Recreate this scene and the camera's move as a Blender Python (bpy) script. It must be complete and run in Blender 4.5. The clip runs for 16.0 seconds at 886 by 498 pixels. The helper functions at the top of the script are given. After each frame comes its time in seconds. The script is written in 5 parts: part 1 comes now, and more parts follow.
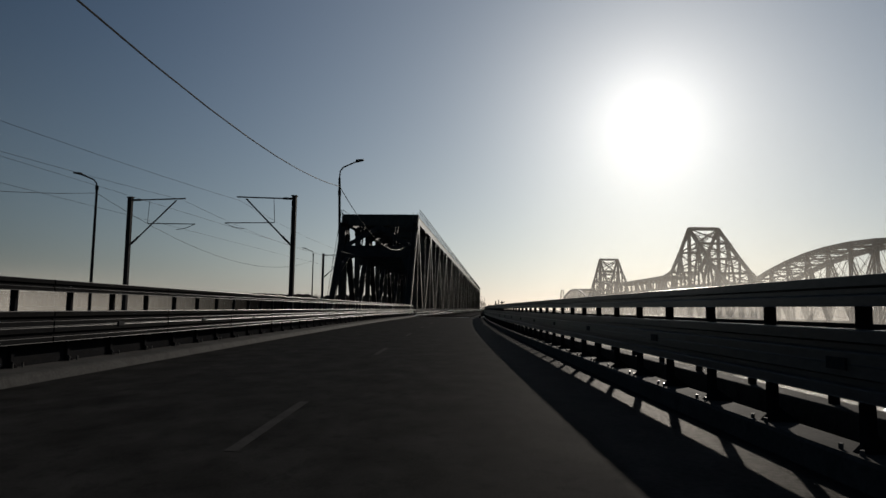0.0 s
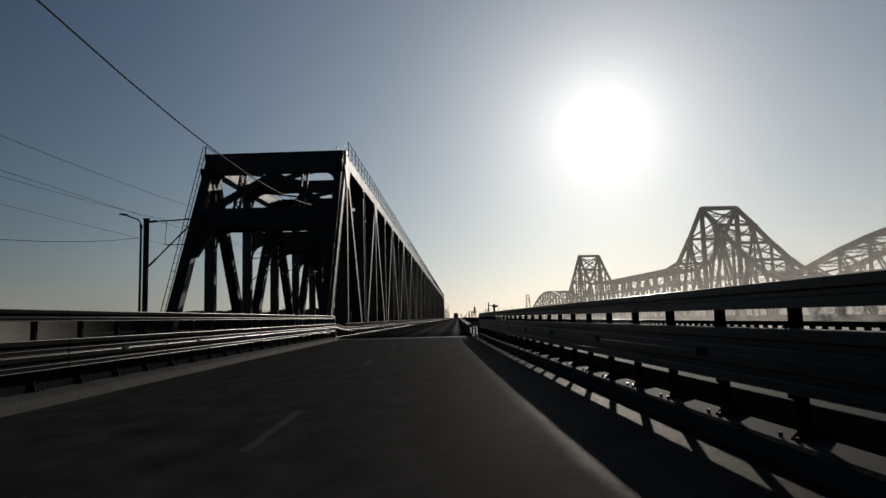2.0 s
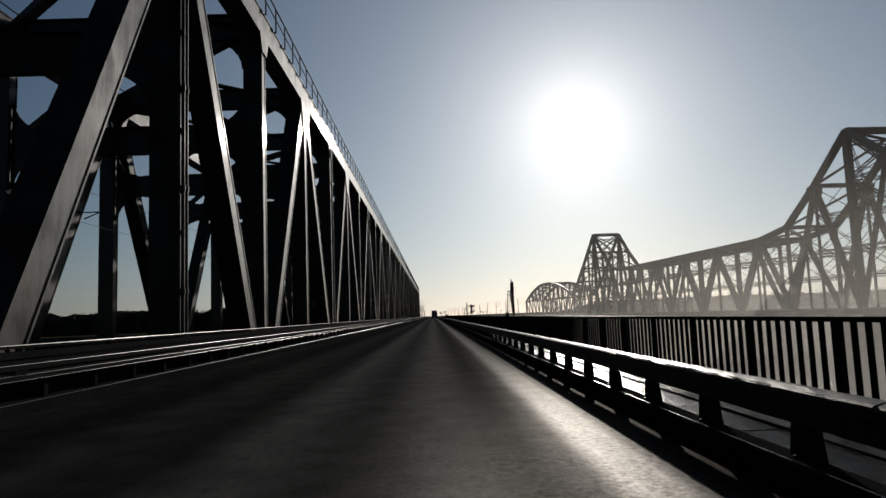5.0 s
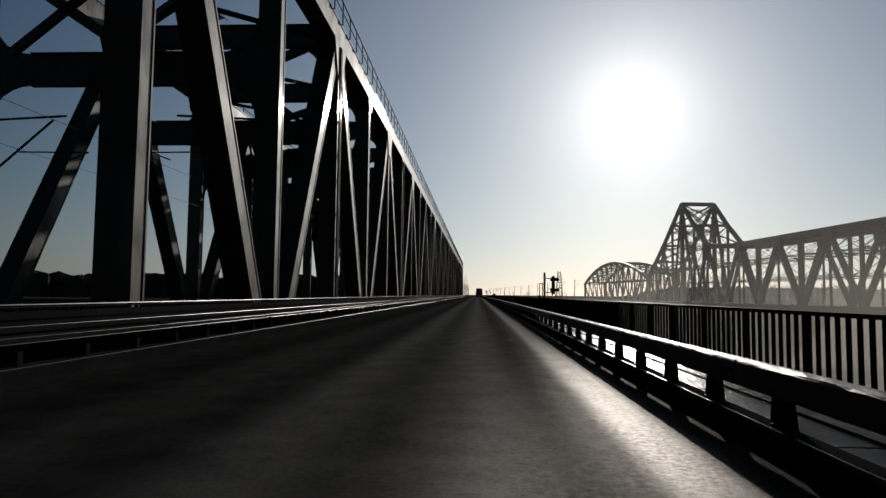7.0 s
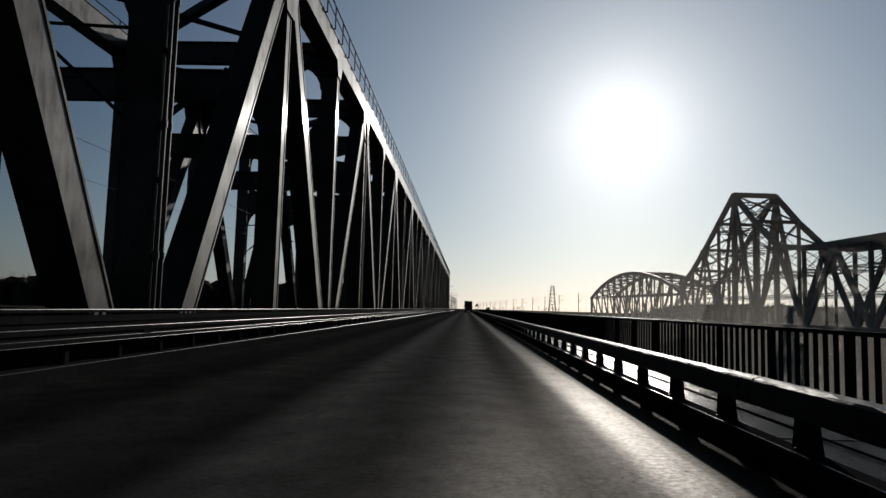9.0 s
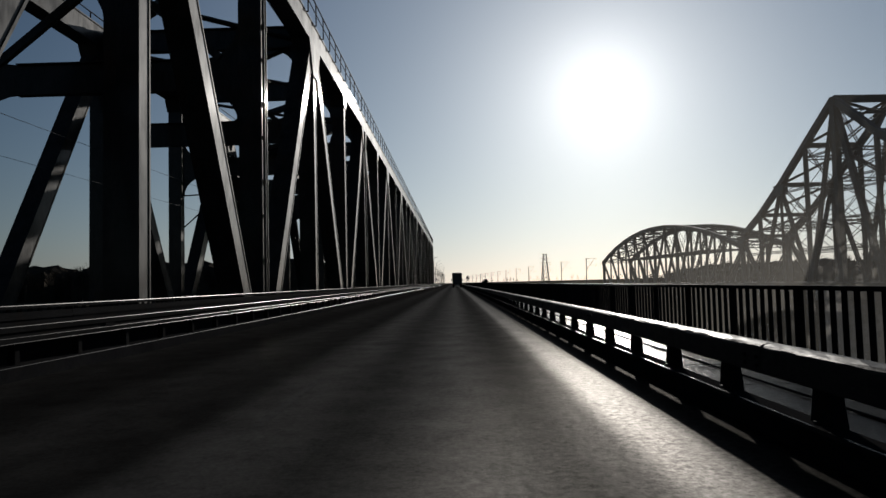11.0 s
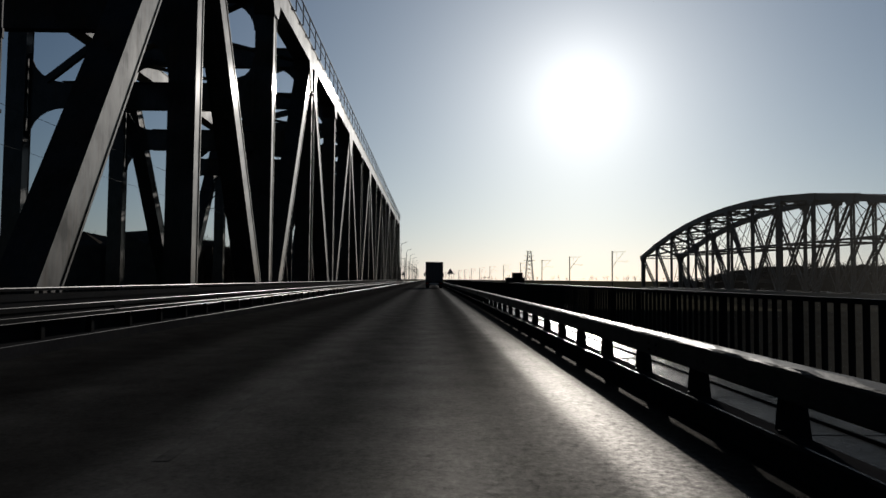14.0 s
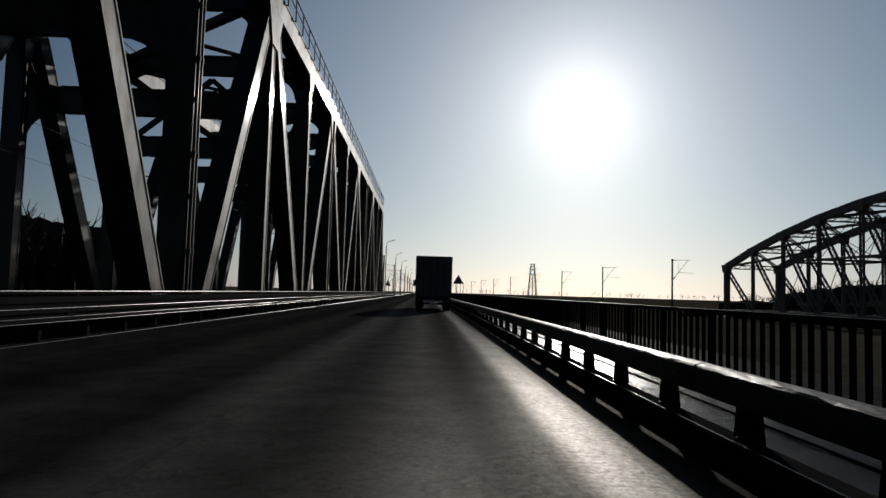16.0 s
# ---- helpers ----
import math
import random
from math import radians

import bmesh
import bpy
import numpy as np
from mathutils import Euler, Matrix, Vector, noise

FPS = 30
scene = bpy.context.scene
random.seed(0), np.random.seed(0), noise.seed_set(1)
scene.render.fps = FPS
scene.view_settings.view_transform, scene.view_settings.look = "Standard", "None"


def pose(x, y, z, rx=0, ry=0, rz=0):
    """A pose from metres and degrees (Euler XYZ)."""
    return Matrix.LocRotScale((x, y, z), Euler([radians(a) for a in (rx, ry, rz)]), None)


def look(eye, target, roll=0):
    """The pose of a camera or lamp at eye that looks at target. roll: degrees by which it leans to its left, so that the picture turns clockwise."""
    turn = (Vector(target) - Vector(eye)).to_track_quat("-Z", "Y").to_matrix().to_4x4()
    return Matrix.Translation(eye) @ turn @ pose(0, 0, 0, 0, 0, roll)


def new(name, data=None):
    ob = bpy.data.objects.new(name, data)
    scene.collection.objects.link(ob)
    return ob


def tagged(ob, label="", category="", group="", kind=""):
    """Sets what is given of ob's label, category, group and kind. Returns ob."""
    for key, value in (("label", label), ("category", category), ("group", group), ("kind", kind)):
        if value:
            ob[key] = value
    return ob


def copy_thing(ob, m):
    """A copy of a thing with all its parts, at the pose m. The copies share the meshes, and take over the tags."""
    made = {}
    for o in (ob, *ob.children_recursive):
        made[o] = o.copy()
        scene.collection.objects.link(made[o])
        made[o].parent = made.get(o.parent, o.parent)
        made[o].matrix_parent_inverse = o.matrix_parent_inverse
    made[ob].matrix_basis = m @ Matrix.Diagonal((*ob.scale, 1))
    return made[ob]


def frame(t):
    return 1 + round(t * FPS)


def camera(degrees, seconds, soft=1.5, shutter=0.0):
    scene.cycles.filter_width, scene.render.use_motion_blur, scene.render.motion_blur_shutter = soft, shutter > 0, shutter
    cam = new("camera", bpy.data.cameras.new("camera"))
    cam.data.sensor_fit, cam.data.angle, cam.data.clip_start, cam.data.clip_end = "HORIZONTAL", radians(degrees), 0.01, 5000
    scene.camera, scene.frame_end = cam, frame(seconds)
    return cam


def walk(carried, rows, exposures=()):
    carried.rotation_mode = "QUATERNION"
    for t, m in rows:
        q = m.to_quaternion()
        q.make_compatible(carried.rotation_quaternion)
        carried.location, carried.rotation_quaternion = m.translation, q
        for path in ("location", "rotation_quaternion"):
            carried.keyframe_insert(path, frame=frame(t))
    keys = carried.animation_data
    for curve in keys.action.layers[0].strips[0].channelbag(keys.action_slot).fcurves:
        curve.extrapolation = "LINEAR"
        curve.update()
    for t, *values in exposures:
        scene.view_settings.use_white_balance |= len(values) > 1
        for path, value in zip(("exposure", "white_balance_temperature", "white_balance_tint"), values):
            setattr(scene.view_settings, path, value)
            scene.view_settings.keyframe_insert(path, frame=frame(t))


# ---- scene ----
cam = camera(68.0, 16.0)
PATH = [
    (0.0, pose(4.836, 0.00, 1.251, 95.15, -0.86, 4.61)),
    (0.5, pose(3.987, 11.33, 1.260, 94.56, 0.02, 3.84)),
    (1.0, pose(3.187, 22.74, 1.265, 97.07, 0.34, 2.34)),
    (1.5, pose(2.458, 34.21, 1.291, 94.29, 1.31, 1.82)),
    (2.0, pose(1.813, 45.76, 1.309, 95.97, 1.54, 1.30)),
    (2.5, pose(1.259, 57.39, 1.326, 96.36, 0.73, 0.30)),
    (3.0, pose(0.788, 69.10, 1.318, 96.16, 0.79, 0.56)),
    (3.5, pose(0.392, 80.87, 1.315, 96.42, 1.70, -0.61)),
    (4.0, pose(0.058, 92.66, 1.305, 95.69, 1.62, -4.46)),
    (4.2, pose(0.050, 98.60, 1.306, 96.50, 3.00, -1.20)),
    (6.5, pose(-0.046, 151.65, 1.316, 93.86, 0.98, -0.85)),
    (7.0, pose(0.009, 163.40, 1.311, 93.93, -0.62, 2.99)),
    (7.5, pose(-0.082, 175.16, 1.300, 94.95, -0.33, 2.29)),
    (8.0, pose(0.082, 186.94, 1.312, 96.16, -1.15, 3.00)),
    (8.5, pose(-0.060, 198.71, 1.333, 95.64, 1.63, 1.78)),
    (9.0, pose(-0.138, 210.52, 1.279, 95.12, -1.53, 1.97)),
    (9.5, pose(-0.046, 222.35, 1.274, 94.47, -1.19, 1.85)),
    (12.0, pose(0.004, 281.92, 1.287, 92.63, 2.37, 0.68)),
    (12.5, pose(-0.068, 293.88, 1.288, 92.84, -1.52, 2.65)),
    (13.0, pose(-0.067, 305.84, 1.292, 92.85, -1.56, 1.79)),
    (13.5, pose(0.051, 317.86, 1.303, 92.01, -1.46, 1.08)),
    (14.0, pose(0.015, 329.88, 1.299, 92.62, -0.51, -1.19)),
    (14.5, pose(-0.019, 341.90, 1.279, 92.13, 0.13, -2.14)),
    (15.0, pose(0.065, 353.92, 1.299, 94.19, 0.19, -2.14)),
    (15.5, pose(0.117, 365.95, 1.265, 91.99, -1.35, -2.20)),
    (16.0, pose(0.128, 377.99, 1.275, 93.76, -1.67, -1.57)),
]
# the film starts a little warmer
walk(cam, PATH, [(0.0, -0.2, 6880, 11), (3.0, -0.2, 6800, 11), (4.0, -0.2, 6620, 10), (6.5, -0.2, 6680, 11), (8.0, -0.2, 6520, 10), (16.0, -0.2, 6520, 10)])

# ---- light: low morning sun ahead and to the right, hazy winter sky ----
SUN_AZ, SUN_EL = 13.2, 15.8   # degrees to the right of +y, degrees above the horizon
SUN_DIR = Vector((math.sin(radians(SUN_AZ)) * math.cos(radians(SUN_EL)),
                  math.cos(radians(SUN_AZ)) * math.cos(radians(SUN_EL)),
                  math.sin(radians(SUN_EL))))
world = bpy.data.worlds.new("sky_world")
scene.world = world
world.use_nodes = True
wn, wl = world.node_tree.nodes, world.node_tree.links
bg = wn["Background"]
sky = wn.new("ShaderNodeTexSky")
sky.sky_type = "NISHITA"
sky.sun_disc = False
sky.sun_elevation = radians(SUN_EL)
sky.sun_rotation = radians(SUN_AZ)
sky.air_density, sky.dust_density, sky.ozone_density = 1.2, 0.35, 2.6
SKY_STRENGTH = 0.034
# the bright aureole of haze round the sun
tc = wn.new("ShaderNodeTexCoord")
nrm = wn.new("ShaderNodeVectorMath"); nrm.operation = "NORMALIZE"
dot = wn.new("ShaderNodeVectorMath"); dot.operation = "DOT_PRODUCT"
dot.inputs[1].default_value = SUN_DIR
wl.new(tc.outputs["Generated"], nrm.inputs[0])
wl.new(nrm.outputs[0], dot.inputs[0])
pos = wn.new("ShaderNodeMath"); pos.operation = "MAXIMUM"; pos.inputs[1].default_value = 0.0
wl.new(dot.outputs["Value"], pos.inputs[0])


def lobe(power, gain, colour, before):
    p = wn.new("ShaderNodeMath"); p.operation = "POWER"; p.inputs[1].default_value = power
    g = wn.new("ShaderNodeMath"); g.operation = "MULTIPLY"; g.inputs[1].default_value = gain / SKY_STRENGTH
    c = wn.new("ShaderNodeVectorMath"); c.operation = "SCALE"; c.inputs[0].default_value = colour
    a = wn.new("ShaderNodeVectorMath"); a.operation = "ADD"
    wl.new(pos.outputs[0], p.inputs[0]); wl.new(p.outputs[0], g.inputs[0]); wl.new(g.outputs[0], c.inputs["Scale"])
    wl.new(before, a.inputs[0]); wl.new(c.outputs[0], a.inputs[1])
    return a.outputs[0]


tint = wn.new("ShaderNodeVectorMath"); tint.operation = "MULTIPLY"
wl.new(sky.outputs[0], tint.inputs[0])
TINT_LOW = (-0.2, -0.11, 0.46)   # cooler towards the horizon
out = lobe(330.0, 0.4, (1.0, 0.99, 0.97), tint.outputs[0])
out = lobe(60.0, 0.38, (1.0, 0.985, 0.95), out)
out = lobe(9.0, 0.22, (0.88, 0.97, 1.03), out)
# pale haze low over the horizon, brighter towards the sun
zs = wn.new("ShaderNodeSeparateXYZ")
wl.new(nrm.outputs[0], zs.inputs[0])
za = wn.new("ShaderNodeMath"); za.operation = "ABSOLUTE"
wl.new(zs.outputs["Z"], za.inputs[0])
zm = wn.new("ShaderNodeMath"); zm.operation = "MULTIPLY"; zm.inputs[1].default_value = -7.0
wl.new(za.outputs[0], zm.inputs[0])
ze = wn.new("ShaderNodeMath"); ze.operation = "EXPONENT"
wl.new(zm.outputs[0], ze.inputs[0])
tl_ = wn.new("ShaderNodeVectorMath"); tl_.operation = "SCALE"; tl_.inputs[0].default_value = TINT_LOW
ze2 = wn.new("ShaderNodeMath"); ze2.operation = "POWER"; ze2.inputs[1].default_value = 2.2
wl.new(ze.outputs[0], ze2.inputs[0])
wl.new(ze2.outputs[0], tl_.inputs["Scale"])
ta = wn.new("ShaderNodeVectorMath"); ta.operation = "ADD"; ta.inputs[1].default_value = (0.885, 0.985, 1.125)
wl.new(tl_.outputs[0], ta.inputs[0]); wl.new(ta.outputs[0], tint.inputs[1])
hp = wn.new("ShaderNodeMath"); hp.operation = "POWER"; hp.inputs[1].default_value = 5.0
wl.new(pos.outputs[0], hp.inputs[0])
hg = wn.new("ShaderNodeMath"); hg.operation = "MULTIPLY_ADD"; hg.inputs[1].default_value = 0.42 / SKY_STRENGTH; hg.inputs[2].default_value = 0.03 / SKY_STRENGTH
wl.new(hp.outputs[0], hg.inputs[0])
hz = wn.new("ShaderNodeMath"); hz.operation = "MULTIPLY"
wl.new(ze.outputs[0], hz.inputs[0]); wl.new(hg.outputs[0], hz.inputs[1])
hc = wn.new("ShaderNodeVectorMath"); hc.operation = "SCALE"; hc.inputs[0].default_value = (0.95, 0.98, 1.0)
wl.new(hz.outputs[0], hc.inputs["Scale"])
ha = wn.new("ShaderNodeVectorMath"); ha.operation = "ADD"
wl.new(out, ha.inputs[0]); wl.new(hc.outputs[0], ha.inputs[1])
# the sky is deeper away from the sun
fall = wn.new("ShaderNodeMapRange"); fall.interpolation_type = "SMOOTHSTEP"
fall.inputs["From Min"].default_value, fall.inputs["From Max"].default_value = 0.25, 0.93
fall.inputs["To Min"].default_value, fall.inputs["To Max"].default_value = 0.5, 1.0
wl.new(dot.outputs["Value"], fall.inputs["Value"])
deep = wn.new("ShaderNodeVectorMath"); deep.operation = "SCALE"
wl.new(ha.outputs[0], deep.inputs[0]); wl.new(fall.outputs[0], deep.inputs["Scale"])
wl.new(deep.outputs[0], bg.inputs["Color"])
bg.inputs["Strength"].default_value = SKY_STRENGTH

sun = new("sun", bpy.data.lights.new("sun", "SUN"))
sun.data.energy, sun.data.angle, sun.data.color = 3.4, radians(0.6), (1.0, 0.95, 0.88)
sun.matrix_world = look((60, 250, 80), Vector((60, 250, 80)) - SUN_DIR)

# ---- materials ----


def material(name, colour, rough=0.6, metal=0.0, scale=1.0, vary=0.25, bump=0.15, stain=None, stain_amount=0.0,
             stretch=(1, 1, 1), per_object=0.0, specular=0.5, bump_dist=0.01, grit=0.5):
    """Procedural surface: fine grain, broad blotches, an optional stain colour and bump, in metres of the world."""
    m = bpy.data.materials.new(name)
    m.use_nodes = True
    nt = m.node_tree
    n, l = nt.nodes, nt.links
    b = n["Principled BSDF"]
    geo = n.new("ShaderNodeNewGeometry")
    mp = n.new("ShaderNodeMapping"); mp.inputs["Scale"].default_value = stretch
    l.new(geo.outputs["Position"], mp.inputs["Vector"])
    fine = n.new("ShaderNodeTexNoise"); fine.inputs["Scale"].default_value = 22.0 * scale; fine.inputs["Detail"].default_value = 6; fine.inputs["Roughness"].default_value = grit
    broad = n.new("ShaderNodeTexNoise"); broad.inputs["Scale"].default_value = 0.9 * scale; broad.inputs["Detail"].default_value = 4
    for t in (fine, broad):
        l.new(mp.outputs[0], t.inputs["Vector"])
    mul = n.new("ShaderNodeMath"); mul.operation = "MULTIPLY_ADD"
    mul.inputs[1].default_value = 0.45
    l.new(fine.outputs["Fac"], mul.inputs[0])
    half = n.new("ShaderNodeMath"); half.operation = "MULTIPLY"; half.inputs[1].default_value = 0.55
    l.new(broad.outputs["Fac"], half.inputs[0]); l.new(half.outputs[0], mul.inputs[2])
    ramp = n.new("ShaderNodeValToRGB")
    lo = [max(0.0, c * (1 - vary)) for c in colour]; hi = [min(1.0, c * (1 + vary)) for c in colour]
    ramp.color_ramp.elements[0].position, ramp.color_ramp.elements[0].color = 0.32, (*lo, 1)
    ramp.color_ramp.elements[1].position, ramp.color_ramp.elements[1].color = 0.68, (*hi, 1)
    l.new(mul.outputs[0], ramp.inputs[0])
    col = ramp.outputs[0]
    if stain:
        sn = n.new("ShaderNodeTexNoise"); sn.inputs["Scale"].default_value = 2.3 * scale; sn.inputs["Detail"].default_value = 8
        sn.inputs["Roughness"].default_value = 0.65
        l.new(mp.outputs[0], sn.inputs["Vector"])
        sr = n.new("ShaderNodeValToRGB")
        sr.color_ramp.elements[0].position, sr.color_ramp.elements[1].position = 0.52, 0.72
        sr.color_ramp.elements[1].color = (stain_amount,) * 3 + (1,)
        l.new(sn.outputs["Fac"], sr.inputs[0])
        mx = n.new("ShaderNodeMixRGB"); mx.inputs[2].default_value = (*stain, 1)
        l.new(sr.outputs[0], mx.inputs[0]); l.new(col, mx.inputs[1])
        col = mx.outputs[0]
    if per_object:
        oi = n.new("ShaderNodeObjectInfo")
        hs = n.new("ShaderNodeHueSaturation")
        mr = n.new("ShaderNodeMapRange"); mr.inputs["To Min"].default_value = 1 - per_object; mr.inputs["To Max"].default_value = 1 + per_object
        l.new(oi.outputs["Random"], mr.inputs["Value"]); l.new(mr.outputs[0], hs.inputs["Value"]); l.new(col, hs.inputs["Color"])
        col = hs.outputs[0]
    l.new(col, b.inputs["Base Color"])
    rr = n.new("ShaderNodeMapRange"); rr.inputs["To Min"].default_value = max(0.03, rough - 0.12); rr.inputs["To Max"].default_value = min(1, rough + 0.12)
    l.new(broad.outputs["Fac"], rr.inputs["Value"]); l.new(rr.outputs[0], b.inputs["Roughness"])
    b.inputs["Metallic"].default_value = metal
    b.inputs["Specular IOR Level"].default_value = specular
    if bump:
        bp = n.new("ShaderNodeBump"); bp.inputs["Strength"].default_value = bump; bp.inputs["Distance"].default_value = bump_dist
        l.new(fine.outputs["Fac"], bp.inputs["Height"]); l.new(bp.outputs[0], b.inputs["Normal"])
    return m


ASPHALT = material("asphalt", (0.055, 0.054, 0.0525), 0.5, grit=0.8, scale=1.9, vary=0.6, bump=0.6, stain=(0.026, 0.0255, 0.025), stain_amount=0.7, stretch=(1, 0.8, 1), bump_dist=0.008, specular=0.0)


def damp_edge(m, start, end, low, high, bend=False):
    """The gutter side of the carriageway is worn smooth and damp: lower roughness there, with a ragged border."""
    n, l = m.node_tree.nodes, m.node_tree.links
    b = n["Principled BSDF"]
    geo = n.new("ShaderNodeNewGeometry")
    sep = n.new("ShaderNodeSeparateXYZ")
    l.new(geo.outputs["Position"], sep.inputs[0])
    no = n.new("ShaderNodeTexNoise"); no.inputs["Scale"].default_value = 0.35; no.inputs["Detail"].default_value = 6
    l.new(geo.outputs["Position"], no.inputs["Vector"])
    ad = n.new("ShaderNodeMath"); ad.operation = "MULTIPLY_ADD"; ad.inputs[1].default_value = 0.26
    across = sep.outputs["X"]
    if bend:   # the approach curves: measure across from its own middle line
        u = n.new("ShaderNodeMath"); u.operation = "MULTIPLY_ADD"; u.inputs[1].default_value, u.inputs[2].default_value = -1 / 115, 1.0
        sq = n.new("ShaderNodeMath"); sq.operation = "MULTIPLY"
        off = n.new("ShaderNodeMath"); off.operation = "MULTIPLY_ADD"; off.inputs[1].default_value = -4.9
        l.new(sep.outputs["Y"], u.inputs[0]); l.new(u.outputs[0], sq.inputs[0]); l.new(u.outputs[0], sq.inputs[1])
        l.new(sq.outputs[0], off.inputs[0]); l.new(sep.outputs["X"], off.inputs[2])
        across = off.outputs[0]
    l.new(no.outputs["Fac"], ad.inputs[0]); l.new(across, ad.inputs[2])
    mr = n.new("ShaderNodeMapRange"); mr.interpolation_type = "SMOOTHSTEP"
    mr.inputs["From Min"].default_value, mr.inputs["From Max"].default_value = start, end
    l.new(ad.outputs[0], mr.inputs["Value"])
    # a weak rough gloss over the dull stone, mostly on the damp strip, broken up by grain
    gr = n.new("ShaderNodeTexNoise"); gr.inputs["Scale"].default_value = 15.0; gr.inputs["Detail"].default_value = 5; gr.inputs["Roughness"].default_value = 0.8
    l.new(geo.outputs["Position"], gr.inputs["Vector"])
    gm = n.new("ShaderNodeMapRange"); gm.inputs["From Min"].default_value, gm.inputs["From Max"].default_value = 0.3, 0.7
    gm.inputs["To Min"].default_value, gm.inputs["To Max"].default_value = 0.1, 1.9
    l.new(gr.outputs["Fac"], gm.inputs["Value"])
    sp = n.new("ShaderNodeMapRange"); sp.inputs["To Min"].default_value, sp.inputs["To Max"].default_value = low, high
    l.new(mr.outputs[0], sp.inputs["Value"])
    fac = n.new("ShaderNodeMath"); fac.operation = "MULTIPLY"; fac.name = "gloss_amount"
    l.new(sp.outputs[0], fac.inputs[0]); l.new(gm.outputs[0], fac.inputs[1])
    gl = n.new("ShaderNodeBsdfGlossy"); gl.inputs["Color"].default_value = (1.0, 0.97, 0.93, 1); gl.inputs["Roughness"].default_value = 0.42
    l.new(b.inputs["Normal"].links[0].from_socket, gl.inputs["Normal"])
    mix = n.new("ShaderNodeMixShader"); mix.name = "gloss_mix"
    l.new(fac.outputs[0], mix.inputs[0]); l.new(b.outputs[0], mix.inputs[1]); l.new(gl.outputs[0], mix.inputs[2])
    l.new(mix.outputs[0], n["Material Output"].inputs["Surface"])


def tracks_and_light(m):
    """Darker oily bands where the wheels run, paler dusty strips between them, broken up along the road. The sun's
    sheen on the right and the guardrail's shade beside it are painted in; the far lane is set darker.
    """
    n, l = m.node_tree.nodes, m.node_tree.links
    b = n["Principled BSDF"]
    old = b.inputs["Base Color"].links[0].from_socket
    geo = n.new("ShaderNodeNewGeometry")
    mp = n.new("ShaderNodeMapping"); mp.inputs["Scale"].default_value = (1.6, 0.05, 1.0)
    l.new(geo.outputs["Position"], mp.inputs["Vector"])
    no = n.new("ShaderNodeTexNoise"); no.inputs["Scale"].default_value = 1.0; no.inputs["Detail"].default_value = 5
    l.new(mp.outputs[0], no.inputs["Vector"])
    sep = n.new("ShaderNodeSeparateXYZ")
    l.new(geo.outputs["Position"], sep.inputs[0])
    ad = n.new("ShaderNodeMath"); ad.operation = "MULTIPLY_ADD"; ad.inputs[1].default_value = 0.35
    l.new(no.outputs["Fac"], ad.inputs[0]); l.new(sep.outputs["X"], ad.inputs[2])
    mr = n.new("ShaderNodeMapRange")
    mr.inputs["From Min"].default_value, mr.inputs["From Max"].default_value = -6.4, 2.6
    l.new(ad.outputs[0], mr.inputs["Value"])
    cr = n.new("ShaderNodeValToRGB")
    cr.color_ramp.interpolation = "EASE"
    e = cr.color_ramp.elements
    # sun sheen (0.9) and guardrail shade (0.945 on) are put into the colour
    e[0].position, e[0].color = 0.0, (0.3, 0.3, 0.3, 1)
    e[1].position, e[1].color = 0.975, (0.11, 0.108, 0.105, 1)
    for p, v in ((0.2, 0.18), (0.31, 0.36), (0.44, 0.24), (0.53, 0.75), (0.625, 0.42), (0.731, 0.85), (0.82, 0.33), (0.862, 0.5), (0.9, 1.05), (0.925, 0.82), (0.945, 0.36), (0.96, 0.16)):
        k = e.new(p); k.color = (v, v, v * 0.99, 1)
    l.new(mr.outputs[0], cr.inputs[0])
    # dimmer light behind the expansion joint, put into the colour, ending raggedly
    ny = n.new("ShaderNodeMath"); ny.operation = "MULTIPLY_ADD"; ny.inputs[1].default_value = 16.0
    l.new(no.outputs["Fac"], ny.inputs[0]); l.new(sep.outputs["Y"], ny.inputs[2])
    joint_dim = n.new("ShaderNodeMapRange"); joint_dim.interpolation_type = "SMOOTHSTEP"
    joint_dim.inputs["From Min"].default_value, joint_dim.inputs["From Max"].default_value = 104.0, 124.0
    joint_dim.inputs["To Min"].default_value, joint_dim.inputs["To Max"].default_value = 0.42, 1.0
    l.new(ny.outputs[0], joint_dim.inputs["Value"])
    dimmed = n.new("ShaderNodeVectorMath"); dimmed.operation = "SCALE"
    l.new(cr.outputs[0], dimmed.inputs[0]); l.new(joint_dim.outputs[0], dimmed.inputs["Scale"])
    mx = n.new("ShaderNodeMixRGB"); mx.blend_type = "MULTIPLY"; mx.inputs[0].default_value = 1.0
    l.new(old, mx.inputs[1]); l.new(dimmed.outputs[0], mx.inputs[2]); l.new(mx.outputs[0], b.inputs["Base Color"])
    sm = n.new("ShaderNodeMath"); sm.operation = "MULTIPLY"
    l.new(n["gloss_amount"].outputs[0], sm.inputs[0]); l.new(dimmed.outputs[0], sm.inputs[1]); l.new(sm.outputs[0], n["gloss_mix"].inputs[0])


damp_edge(ASPHALT, 1.28, 1.62, 0.027, 0.06)
tracks_and_light(ASPHALT)
ASPHALT_DRY = material("dry_approach_asphalt", (0.024, 0.0237, 0.0232), 0.66, grit=0.85, scale=1.9, vary=0.6, bump=1.0, stain=(0.012, 0.012, 0.0125), stain_amount=0.7, stretch=(1, 0.6, 1), bump_dist=0.006, specular=0.001)
damp_edge(ASPHALT_DRY, 1.4, 1.75, 0.0, 0.012, bend=True)
